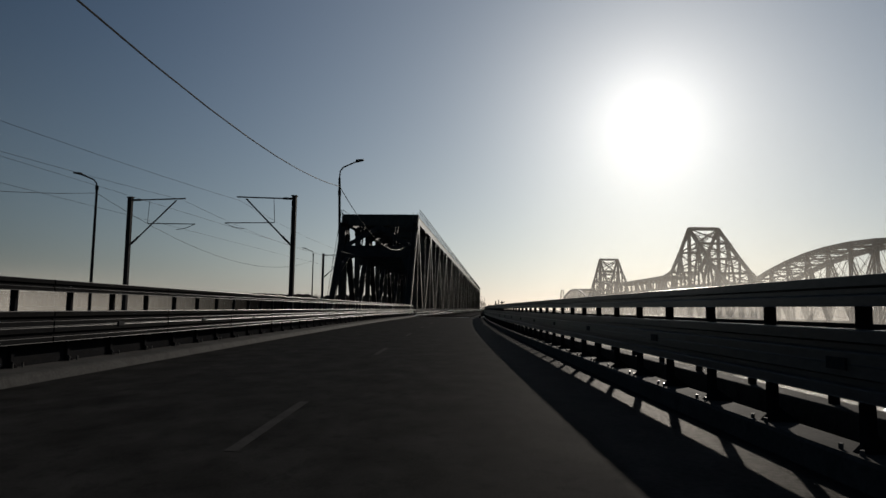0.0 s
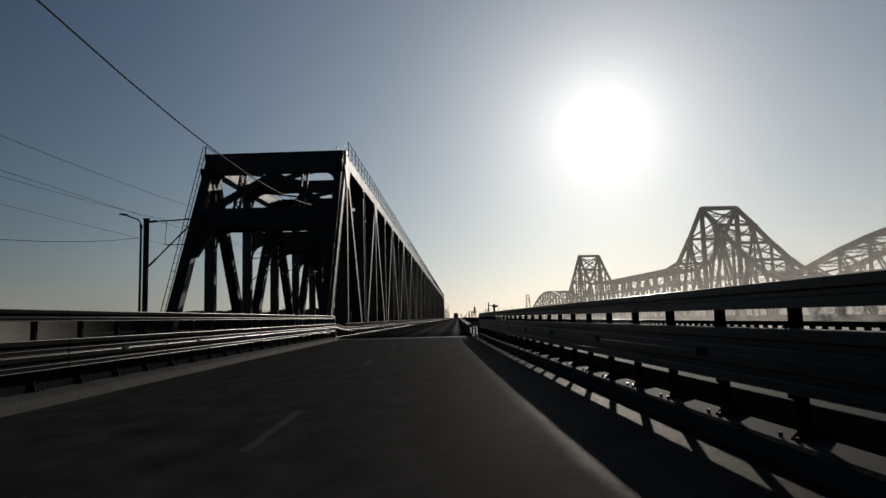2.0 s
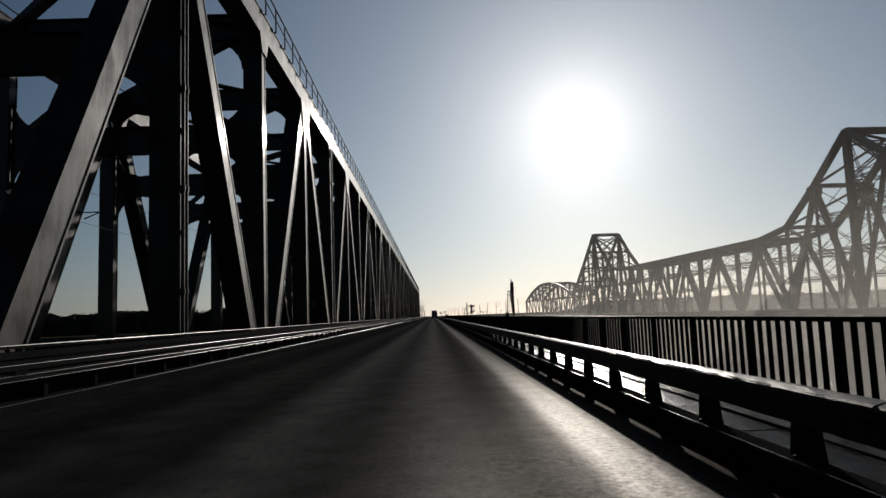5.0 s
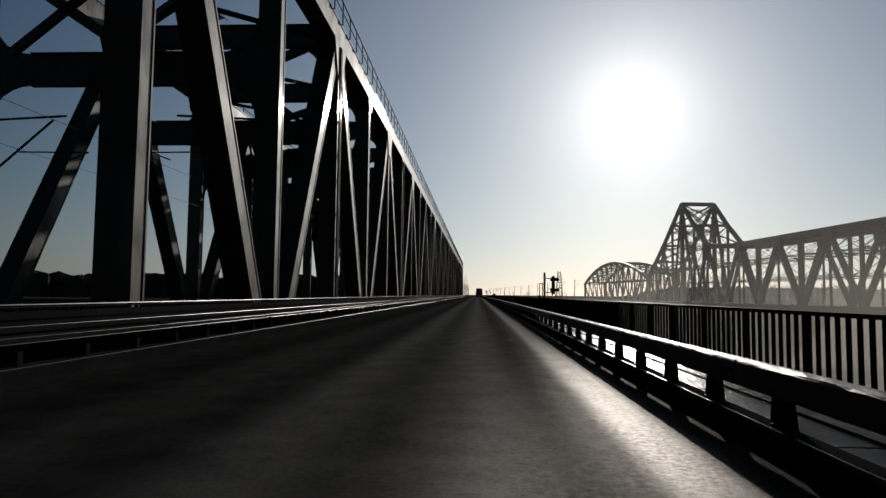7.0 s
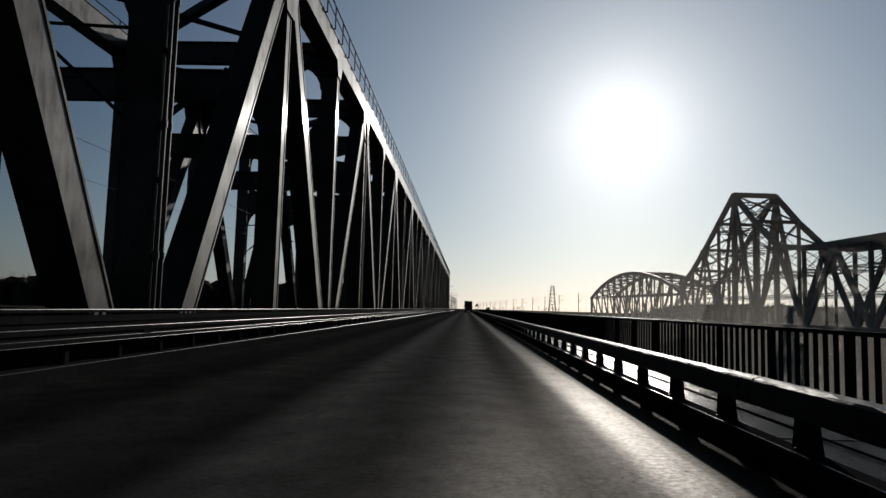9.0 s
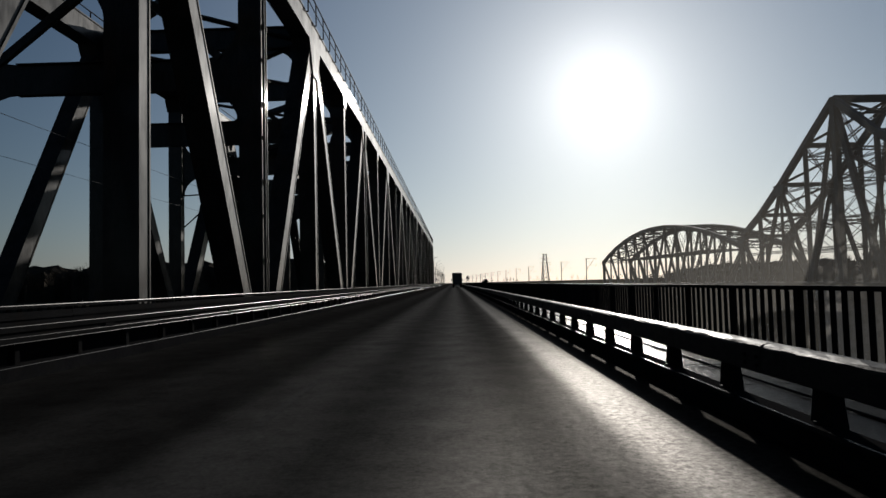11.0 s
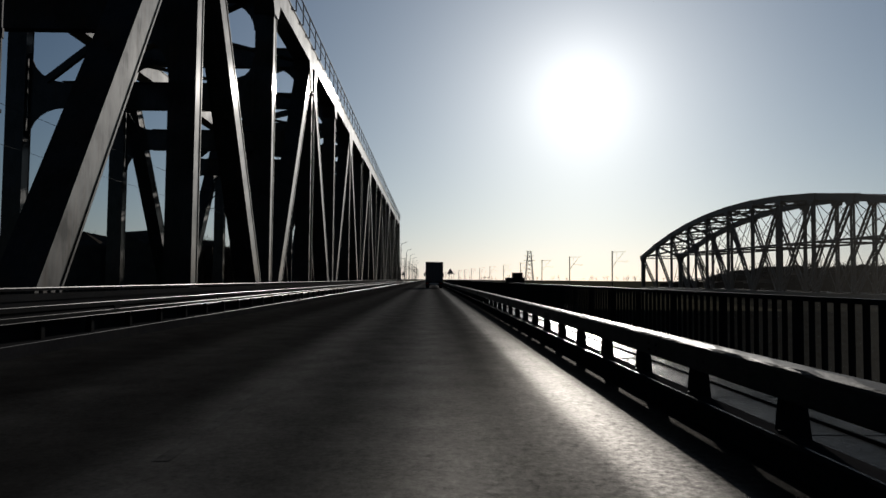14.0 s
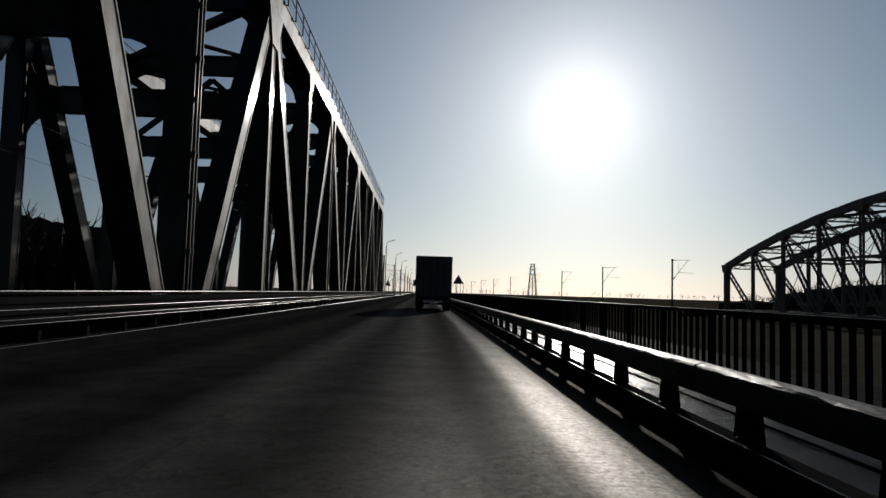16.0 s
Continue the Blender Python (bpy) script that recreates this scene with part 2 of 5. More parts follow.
PAINT_WORN = material("worn_road_paint", (0.045, 0.045, 0.044), 0.7, scale=3.0, vary=0.4, specular=0.002, stain=(0.022, 0.022, 0.022), stain_amount=1.0)
CONCRETE_DAMP = material("damp_grey_concrete", (0.06, 0.059, 0.057), 0.8, scale=1.0, vary=0.35, bump=0.3, stain=(0.03, 0.03, 0.028), stain_amount=0.8, specular=0.01)
KERB = material("sooty_kerb_paint", (0.017, 0.017, 0.018), 0.8, scale=1.0, vary=0.3, bump=0.12, stain=(0.03, 0.027, 0.024), stain_amount=0.5, specular=0.0)
CONCRETE = material("weathered_concrete", (0.13, 0.127, 0.12), 0.85, specular=0.1, scale=1.0, vary=0.25, bump=0.3, stain=(0.1, 0.095, 0.085), stain_amount=0.8, per_object=0.08)
WALKWAY = material("wet_walkway_slab", (0.015, 0.015, 0.0147), 0.2, scale=0.8, vary=0.5, bump=0.9, stain=(0.05, 0.048, 0.045), stain_amount=0.9, per_object=0.15, specular=0.024, bump_dist=0.014)
STEEL = material("grey_painted_bridge_steel", (0.024, 0.0232, 0.0212), 0.66, specular=0.3, scale=0.7, vary=0.35, bump=0.09, stain=(0.04, 0.027, 0.018), stain_amount=0.8, stretch=(1, 1, 0.3), per_object=0.16)


def streaks(m, low, high):
    """Rain-washed streaks down the plates: the gloss varies in long uneven bands, with duller patches."""
    n, l = m.node_tree.nodes, m.node_tree.links
    b = n["Principled BSDF"]
    geo = n.new("ShaderNodeNewGeometry")
    mp = n.new("ShaderNodeMapping"); mp.inputs["Scale"].default_value = (3.0, 4.0, 0.7)
    l.new(geo.outputs["Position"], mp.inputs["Vector"])
    a = n.new("ShaderNodeTexNoise"); a.inputs["Scale"].default_value = 1.6; a.inputs["Detail"].default_value = 7; a.inputs["Roughness"].default_value = 0.7
    l.new(mp.outputs[0], a.inputs["Vector"])
    c = n.new("ShaderNodeTexNoise"); c.inputs["Scale"].default_value = 1.1; c.inputs["Detail"].default_value = 5
    l.new(geo.outputs["Position"], c.inputs["Vector"])
    ad = n.new("ShaderNodeMath"); ad.operation = "ADD"
    l.new(a.outputs["Fac"], ad.inputs[0]); l.new(c.outputs["Fac"], ad.inputs[1])
    mr = n.new("ShaderNodeMapRange"); mr.inputs["From Min"].default_value, mr.inputs["From Max"].default_value = 0.82, 1.16
    mr.inputs["To Min"].default_value, mr.inputs["To Max"].default_value = low, high
    l.new(ad.outputs[0], mr.inputs["Value"]); l.new(mr.outputs[0], b.inputs["Specular IOR Level"])


streaks(STEEL, 0.05, 0.22)
# old gloss paint: a thin clear skin that flashes only near the sun's mirror line
STEEL.node_tree.nodes["Principled BSDF"].inputs["Coat Weight"].default_value = 0.5
STEEL.node_tree.nodes["Principled BSDF"].inputs["Coat Roughness"].default_value = 0.19
STEEL.node_tree.nodes["Principled BSDF"].inputs["Coat Weight"].default_value = 0.3
STEEL.node_tree.nodes["Principled BSDF"].inputs["Coat Roughness"].default_value = 0.11
STEEL_DARK = material("dark_painted_steel", (0.032, 0.033, 0.035), 0.62, scale=1.0, vary=0.25, bump=0.1, stain=(0.05, 0.03, 0.02), stain_amount=0.5, per_object=0.15, specular=0.006)
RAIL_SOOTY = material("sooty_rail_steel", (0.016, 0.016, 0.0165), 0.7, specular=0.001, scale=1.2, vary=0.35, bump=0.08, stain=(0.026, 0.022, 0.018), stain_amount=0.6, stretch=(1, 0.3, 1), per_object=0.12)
# glints along edges, put in as a paler and glossier colour than the bodies
GLINT_EDGE = material("pale_glint_edge", (0.045, 0.045, 0.044), 0.38, specular=0.07, scale=2.0, vary=0.4, bump=0.05, stain=(0.03, 0.027, 0.025), stain_amount=0.8, stretch=(1, 0.2, 1))
RAIL_DULL = material("dull_grey_guardrail", (0.022, 0.0217, 0.0213), 0.5, specular=0.06, scale=1.6, vary=0.5, bump=0.35, stain=(0.045, 0.036, 0.03), stain_amount=0.7, stretch=(1, 0.3, 1), per_object=0.12)
GALV = material("galvanised_rail_steel", (0.058, 0.056, 0.055), 0.34, specular=0.2, scale=1.2, vary=0.4, bump=0.08, stain=(0.07, 0.055, 0.045), stain_amount=0.7, stretch=(1, 0.3, 1), per_object=0.12)
FENCE_STEEL = material("dark_grey_fence_paint", (0.018, 0.018, 0.019), 0.7, scale=1.0, vary=0.3, bump=0.08, stain=(0.03, 0.022, 0.017), stain_amount=0.4, per_object=0.12, specular=0.001)
OLD_STEEL = material("old_riveted_iron", (0.085, 0.078, 0.07), 0.6, scale=0.3, vary=0.25, bump=0.1, stain=(0.12, 0.07, 0.045), stain_amount=0.6)
STONE = material("pier_stone", (0.3, 0.285, 0.25), 0.85, scale=0.4, vary=0.3, bump=0.4, stain=(0.14, 0.13, 0.11), stain_amount=0.7)
JOINT_STEEL = material("polished_joint_steel", (0.12, 0.12, 0.118), 0.3, metal=0.85, scale=2, vary=0.2, bump=0.05)
RUBBER = material("black_rubber", (0.02, 0.02, 0.021), 0.75, specular=0.02, scale=3, vary=0.2, bump=0.15)
LORRY = material("dark_grey_lorry_box", (0.07, 0.07, 0.073), 0.5, scale=0.6, vary=0.15, bump=0.05, stain=(0.1, 0.09, 0.08), stain_amount=0.35)
LAMP_RED = material("red_lamp_lens", (0.3, 0.02, 0.015), 0.25, scale=3, vary=0.1, bump=0)
PLATE_WHITE = material("dusty_white_plate", (0.55, 0.55, 0.53), 0.5, scale=2, vary=0.12, bump=0.05, stain=(0.3, 0.28, 0.25), stain_amount=0.5)
SIGN_BACK = material("grey_sign_back", (0.12, 0.12, 0.125), 0.4, metal=0.5, scale=2, vary=0.15, bump=0.03)
CABLE = material("black_cable", (0.02, 0.02, 0.021), 0.6, specular=0.1, scale=2, vary=0.2, bump=0)
LAND = material("winter_grass_and_soil", (0.05, 0.046, 0.032), 0.95, scale=0.05, vary=0.45, bump=0.5, stain=(0.07, 0.06, 0.042), stain_amount=0.8, specular=0.0)
WOOD_BARK = material("bare_winter_branches", (0.05, 0.043, 0.036), 0.9, scale=0.6, vary=0.35, bump=0.2, specular=0.0)


def water_material():
    m = bpy.data.materials.new("river_water")
    m.use_nodes = True
    n, l = m.node_tree.nodes, m.node_tree.links
    b = n["Principled BSDF"]
    b.inputs["Base Color"].default_value = (0.05, 0.055, 0.05, 1)
    b.inputs["Roughness"].default_value = 0.12
    geo = n.new("ShaderNodeNewGeometry")
    w = n.new("ShaderNodeTexNoise"); w.inputs["Scale"].default_value = 0.35; w.inputs["Detail"].default_value = 5
    bp = n.new("ShaderNodeBump"); bp.inputs["Strength"].default_value = 1.0; bp.inputs["Distance"].default_value = 2.2
    l.new(geo.outputs["Position"], w.inputs["Vector"]); l.new(w.outputs["Fac"], bp.inputs["Height"]); l.new(bp.outputs[0], b.inputs["Normal"])
    return m


WATER = water_material()


def mist_material(density, x_clear, x_full, z_low, z_high, high=0.12):
    """Thin water droplets: lets most light through and scatters the rest; thins out upwards, towards the road and up the river."""
    m = bpy.data.materials.new("river_mist")
    m.use_nodes = True
    n, l = m.node_tree.nodes, m.node_tree.links
    n.remove(n["Principled BSDF"])
    tr = n.new("ShaderNodeBsdfTransparent")
    tl = n.new("ShaderNodeBsdfTranslucent"); tl.inputs["Color"].default_value = (0.97, 0.93, 0.86, 1)
    mix = n.new("ShaderNodeMixShader")
    geo = n.new("ShaderNodeNewGeometry")
    sep = n.new("ShaderNodeSeparateXYZ")
    l.new(geo.outputs["Position"], sep.inputs[0])
    up = n.new("ShaderNodeMapRange"); up.interpolation_type = "SMOOTHSTEP"
    up.inputs["From Min"].default_value, up.inputs["From Max"].default_value = z_low, z_high
    up.inputs["To Min"].default_value, up.inputs["To Max"].default_value = 1.0, high
    l.new(sep.outputs["Z"], up.inputs["Value"])
    top = n.new("ShaderNodeMapRange"); top.interpolation_type = "SMOOTHSTEP"
    top.inputs["From Min"].default_value, top.inputs["From Max"].default_value = 30.0, 75.0
    top.inputs["To Min"].default_value, top.inputs["To Max"].default_value = 1.0, 0.0
    l.new(sep.outputs["Z"], top.inputs["Value"])
    end = n.new("ShaderNodeMapRange"); end.interpolation_type = "SMOOTHSTEP"
    end.inputs["From Min"].default_value, end.inputs["From Max"].default_value = x_clear, x_full
    end.inputs["To Min"].default_value, end.inputs["To Max"].default_value = 0.0, 1.0
    l.new(sep.outputs["X"], end.inputs["Value"])
    no = n.new("ShaderNodeTexNoise"); no.inputs["Scale"].default_value = 0.03; no.inputs["Detail"].default_value = 4
    l.new(geo.outputs["Position"], no.inputs["Vector"])
    nr = n.new("ShaderNodeMapRange"); nr.inputs["From Min"].default_value = 0.25; nr.inputs["From Max"].default_value = 0.75
    nr.inputs["To Min"].default_value, nr.inputs["To Max"].default_value = 0.5 * density, 1.3 * density
    l.new(no.outputs["Fac"], nr.inputs["Value"])
    thin = n.new("ShaderNodeMapRange"); thin.interpolation_type = "SMOOTHSTEP"
    thin.inputs["From Min"].default_value, thin.inputs["From Max"].default_value = 150.0, 300.0
    thin.inputs["To Min"].default_value, thin.inputs["To Max"].default_value = 1.0, 0.45
    l.new(sep.outputs["Y"], thin.inputs["Value"])
    a = nr.outputs[0]
    for t in (up, top, end, thin):
        x = n.new("ShaderNodeMath"); x.operation = "MULTIPLY"
        l.new(a, x.inputs[0]); l.new(t.outputs[0], x.inputs[1]); a = x.outputs[0]
    l.new(a, mix.inputs[0]); l.new(tr.outputs[0], mix.inputs[1]); l.new(tl.outputs[0], mix.inputs[2])
    l.new(mix.outputs[0], n["Material Output"].inputs["Surface"])
    return m


MIST = mist_material(0.2, 7.0, 40.0, 0.0, 15.0, 0.14)
MIST_WEST = mist_material(0.24, -42.0, -90.0, -2.0, 11.0, 0.03)

# ---- helpers of this scene ----


class Geo:
    """Vertices and faces of one mesh."""

    def __init__(self):
        self.v, self.f = [], []

    def add(self, vs, fs):
        k = len(self.v)
        self.v += [tuple(p) for p in vs]
        self.f += [tuple(i + k for i in q) for q in fs]
        return self

    def box(self, x0, x1, y0, y1, z0, z1):
        vs = [(x, y, z) for z in (z0, z1) for x, y in ((x0, y0), (x1, y0), (x1, y1), (x0, y1))]
        return self.add(vs, [(3, 2, 1, 0), (4, 5, 6, 7), (0, 1, 5, 4), (1, 2, 6, 5), (2, 3, 7, 6), (3, 0, 4, 7)])

    def prism(self, profile, a, b, u, w):
        """A closed profile of (u, w) points swept from a to b."""
        a, b, u, w = Vector(a), Vector(b), Vector(u), Vector(w)
        k = len(profile)
        vs = [a + u * p + w * q for p, q in profile] + [b + u * p + w * q for p, q in profile]
        fs = [(i, (i + 1) % k, k + (i + 1) % k, k + i) for i in range(k)]
        fs += [tuple(range(k - 1, -1, -1)), tuple(range(k, 2 * k))]
        return self.add(vs, fs)

    def frame_of(self, a, b, ref):
        t = (Vector(b) - Vector(a)).normalized()
        w = Vector(ref) - t * t.dot(Vector(ref))
        w.normalize()
        return t.cross(w), w

    def bar(self, a, b, wide, deep, ref=(1, 0, 0)):
        """A rectangular bar; deep lies along ref."""
        u, w = self.frame_of(a, b, ref)
        h, d = wide / 2, deep / 2
        return self.prism([(-h, -d), (h, -d), (h, d), (-h, d)], a, b, u, w)

    def section(self, a, b, wide, deep, ref=(1, 0, 0), lip=0.06, sink=0.035):
        """A built-up box member whose outer plates are set back between the edge lips."""
        u, w = self.frame_of(a, b, ref)
        h, d = wide / 2, deep / 2
        p = [(-h, -d), (-h + lip, -d), (-h + lip, -d + sink), (h - lip, -d + sink), (h - lip, -d), (h, -d),
             (h, d), (h - lip, d), (h - lip, d - sink), (-h + lip, d - sink), (-h + lip, d), (-h, d)]
        return self.prism(p, a, b, u, w)

    def lattice(self, a, b, wide, deep, ref=(1, 0, 0), chord=0.12, pitch=None, lace=0.05):
        """Two flanges joined by zigzag lacing bars."""
        a, b = Vector(a), Vector(b)
        u, w = self.frame_of(a, b, ref)
        h = wide / 2 - chord / 2
        for s in (-h, h):
            self.bar(a + u * s, b + u * s, chord, deep, ref)
        n = max(2, int((b - a).length / (pitch or wide * 1.1)))
        for i in range(n):
            s = 1 if i % 2 else -1
            p, q = a.lerp(b, i / n), a.lerp(b, (i + 1) / n)
            for e in (-deep / 2, deep / 2):
                self.bar(p + u * h * s + w * e, q - u * h * s + w * e, lace, 0.03, ref)
        return self

    def tube(self, a, b, r, r2=None, sides=8):
        a, b = Vector(a), Vector(b)
        ref = (1, 0, 0) if abs((b - a).normalized().x) < 0.9 else (0, 1, 0)
        u, w = self.frame_of(a, b, ref)
        r2 = r if r2 is None else r2
        ring = [(math.cos(2 * math.pi * i / sides), math.sin(2 * math.pi * i / sides)) for i in range(sides)]
        vs = [a + (u * p + w * q) * r for p, q in ring] + [b + (u * p + w * q) * r2 for p, q in ring]
        fs = [(i, (i + 1) % sides, sides + (i + 1) % sides, sides + i) for i in range(sides)]
        fs += [tuple(range(sides - 1, -1, -1)), tuple(range(sides, 2 * sides))]
        return self.add(vs, fs)

    def path(self, pts, r, sides=6):
        """A round cord along a line of points, one closed skin."""
        pts = [Vector(p) for p in pts]
        k0 = len(self.v)
        for i, p in enumerate(pts):
            t = (pts[min(i + 1, len(pts) - 1)] - pts[max(i - 1, 0)]).normalized()
            u = t.cross(Vector((0, 0, 1)) if abs(t.z) < 0.95 else Vector((0, 1, 0))).normalized()
            w = t.cross(u)
            self.v += [tuple(p + (u * math.cos(6.28319 * j / sides) + w * math.sin(6.28319 * j / sides)) * r) for j in range(sides)]
        for i in range(len(pts) - 1):
            a, b = k0 + i * sides, k0 + (i + 1) * sides
            self.f += [(a + j, a + (j + 1) % sides, b + (j + 1) % sides, b + j) for j in range(sides)]
        self.f += [tuple(range(k0 + sides - 1, k0 - 1, -1)), tuple(range(k0 + (len(pts) - 1) * sides, k0 + len(pts) * sides))]
        return self

    def mesh(self, name, mat, bevel=0.0, smooth=False, edge=None, faces=()):
        """edge: a second material for the faces whose numbers are given (glinting edges)."""
        me = bpy.data.meshes.new(name)
        me.from_pydata(self.v, [], self.f)
        me.update()
        bm = bmesh.new()
        bm.from_mesh(me)
        if bevel:
            bmesh.ops.bevel(bm, geom=list(bm.edges), offset=bevel, segments=1, affect="EDGES")
        bmesh.ops.recalc_face_normals(bm, faces=bm.faces)
        bm.to_mesh(me)
        bm.free()
        if smooth:
            me.shade_smooth()
            me.set_sharp_from_angle(angle=radians(50))
        me.materials.append(mat)
        if edge:
            me.materials.append(edge)
            for i in faces:
                me.polygons[i].material_index = 1
        return me


def thing(name, label, category, group="", kind="", at=None):
    ob = new(name)
    if at is not None:
        ob.matrix_world = at
    return tagged(ob, label, category, group, kind)


def part(name, geo, mat, parent, label="", at=None, bevel=0.0, smooth=False):
    """Links a Geo, or a mesh already made, as one part under a thing or a part."""
    me = geo if isinstance(geo, bpy.types.Mesh) else geo.mesh(name, mat, bevel, smooth)
    ob = new(name, me)
    ob.parent = parent
    if at is not None:
        ob.location = at
    return tagged(ob, label) if label else ob


def solid(name, geo, mat, label="", category="", kind="structure", group="", bevel=0.0):
    return tagged(new(name, geo.mesh(name, mat, bevel)), label, category, group, kind)


# ---- plan ----
Y_PORTAL, PANEL, N_PANEL = 100.02, 9.62, 40
X_NEAR, X_FAR = -7.6, -18.7      # truss planes of the railway bridge
Z_TOP, Z_BOT = 14.65, -2.5          # chord axes


def road_x(y):
    """Where the carriageway's line lies: the approach bends in towards the straight bridge."""
    if y < 0:
        return 4.9 - 0.0852 * y
    return 4.9 * (1 - y / 115.0) ** 2 if y < 115 else 0.0


def road_turn(y):
    e = 0.5
    return -math.degrees(math.atan((road_x(y + e) - road_x(y - e)) / (2 * e)))


def on_road(off, y, z=0.0):
    return pose(road_x(y) + off, y, z, 0, 0, road_turn(y))


def sweep(profile, y0, y1, step):
    """A closed (offset, z) profile swept along the road."""
    g = Geo()
    ys = [y0 + i * step for i in range(int(round((y1 - y0) / step)) + 1)]
    k = len(profile)
    for y in ys:
        x = road_x(y)
        g.v += [(x + p, y, q) for p, q in profile]
    for j in range(len(ys) - 1):
        g.f += [(j * k + i, j * k + (i + 1) % k, (j + 1) * k + (i + 1) % k, (j + 1) * k + i) for i in range(k)]
    g.f += [tuple(range(k - 1, -1, -1)), tuple(range((len(ys) - 1) * k, len(ys) * k))]
    return g


# ---- large structure ----
# land and river
g = Geo()
edges_y = [-2500, -900, -300, -140, -100, -60, 0, 100, 200, 300, 372, 384, 394, 404, 420, 480, 600, 800, 1200, 2000, 3500, 4800]
edges_x = [-4500, -2500, -1400, -800, -500, -300, -200, -120, -80, -50, -25, 5, 12, 30, 50, 80, 120, 200, 300, 500, 800, 1400, 2500, 4500]


def ground_z(x, y):
    bank = min(1.0, max(0.0, (y - 372) / 34.0))
    near = min(1.0, max(0.0, (-90 - y) / 45.0))
    h = -27.0 + 25.3 * max(bank * bank * (3 - 2 * bank), near)
    return h + 0.5 * noise.noise(Vector((x * 0.01, y * 0.01, 3.0)))


g.v = [(x, y, ground_z(x, y)) for y in edges_y for x in edges_x]
w = len(edges_x)
g.f = [(j * w + i, j * w + i + 1, (j + 1) * w + i + 1, (j + 1) * w + i) for j in range(len(edges_y) - 1) for i in range(w - 1)]
solid("ground", g, LAND, "river bed and flat winter land beyond the bank", "ground")
g = Geo().add([(-4500, -120, -24), (4500, -120, -24), (4500, 392, -24), (-4500, 392, -24)], [(0, 1, 2, 3)])
solid("water", g, WATER, "wide grey river under the bridges", "river")

# carriageway
solid("road", sweep([(-6.378, 0.0), (2.948, 0.0), (2.948, -0.35), (-6.378, -0.35)], -70, 90, 2.5), ASPHALT_DRY, "dark worn asphalt of the approach road", "road")
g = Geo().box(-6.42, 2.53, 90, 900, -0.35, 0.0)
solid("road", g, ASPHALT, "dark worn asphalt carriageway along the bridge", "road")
# deck plate under the road and the walkway
solid("bridge_deck", Geo().box(-6.9, 4.85, 90, 505, -0.75, -0.352), CONCRETE, "concrete deck slab carrying road and walkway", "bridge deck")
solid("bridge_deck", sweep([(-8.0, -0.352), (5.2, -0.352), (5.2, -0.9), (-8.0, -0.9)], -70, 90, 5), CONCRETE, "concrete deck slab of the approach viaduct", "bridge deck")
# kerbs
solid("kerb", sweep([(-6.38, 0.0), (-6.44, 0.13), (-6.5, 0.16), (-6.7, 0.17), (-7.1, 0.18), (-7.1, -0.348), (-6.38, -0.348)], -70, 90, 2.5), CONCRETE_DAMP, "grey concrete kerb below the crash barrier", "kerb")
# the bright line on the kerb's edge is a face in the glint colour
kerb_left = Geo().prism([(-6.42, 0.0), (-6.435, 0.195), (-6.445, 0.205), (-6.95, 0.205), (-6.95, -0.348), (-6.42, -0.348)], (0, 90.02, 0), (0, 900, 0), (1, 0, 0), (0, 0, 1))
tagged(new("kerb", kerb_left.mesh("kerb", KERB, edge=GLINT_EDGE, faces=(1,))), "dark steel kerb with a painted glint along its edge beside the truss", "kerb", kind="structure")
kerb_right = Geo().prism([(2.475, 0.0), (2.48, 0.182), (2.5, 0.204), (2.525, 0.204), (2.72, 0.19), (2.72, -0.348), (2.475, -0.348)], (0, 90.02, 0), (0, 900, 0), (1, 0, 0), (0, 0, 1))
tagged(new("kerb", kerb_right.mesh("kerb", KERB, edge=WALKWAY, faces=(2,))), "dark steel kerb with a wet rim below the guardrail", "kerb", kind="structure")
solid("kerb", sweep([(2.95, 0.0), (2.96, 0.19), (2.99, 0.22), (3.4, 0.2), (3.4, -0.348), (2.95, -0.348)], -70, 90, 2.5), CONCRETE_DAMP, "low concrete kerb below the crash barrier", "kerb")
# set low and in the dark kerb colour to stand for shade on the walkway
solid("walkway", sweep([(3.402, -0.3), (4.498, -0.3), (4.498, -0.348), (3.402, -0.348)], -70, 90, 2.5), KERB, "sunken dark walkway trough of the approach", "walkway")
walk_base = solid("walkway", Geo().box(2.722, 4.85, 90, 900, -0.348, 0.06), CONCRETE, "concrete walkway base behind the guardrail", "walkway")
solid("trim", sweep([(4.5, -0.348), (4.5, 0.16), (4.52, 0.18), (4.88, 0.18), (4.88, -0.348)], -70, 90, 2.5), CONCRETE_DAMP, "low concrete edge beam under the approach balustrade", "edge beam")
solid("parapet", sweep([(-7.102, 0.0), (-7.14, 0.56), (-7.3, 0.58), (-7.7, 0.58), (-7.7, -0.348), (-7.102, -0.348)], -70, 90, 2.5), KERB, "low dark parapet behind the crash barrier", "parapet")
# railway deck inside the truss and on the approach
solid("railway_deck", Geo().box(-17.9, -8.1, 90, 505, -1.1, -0.55), STEEL_DARK, "dark steel railway deck between the trusses", "railway deck")
solid("railway_deck", Geo().box(-20.2, -8.02, -70, 90, -1.3, -0.5), CONCRETE, "concrete railway deck of the approach viaduct", "railway deck")
solid("bridge_deck", Geo().box(-32, -19.3, -70, 505, -0.9, -0.35), ASPHALT_DRY, "dark asphalt deck of the opposite carriageway", "bridge deck")

# ---- railway truss bridge beside the road ----
bridge = thing("railway_truss_bridge", "long dark-grey riveted steel truss railway bridge beside the road", "bridge")
ys_node = [Y_PORTAL + PANEL * k for k in range(N_PANEL + 1)]
Y_END = ys_node[-1]
Y_BOT0 = Y_PORTAL - PANEL

# members that repeat share one mesh each


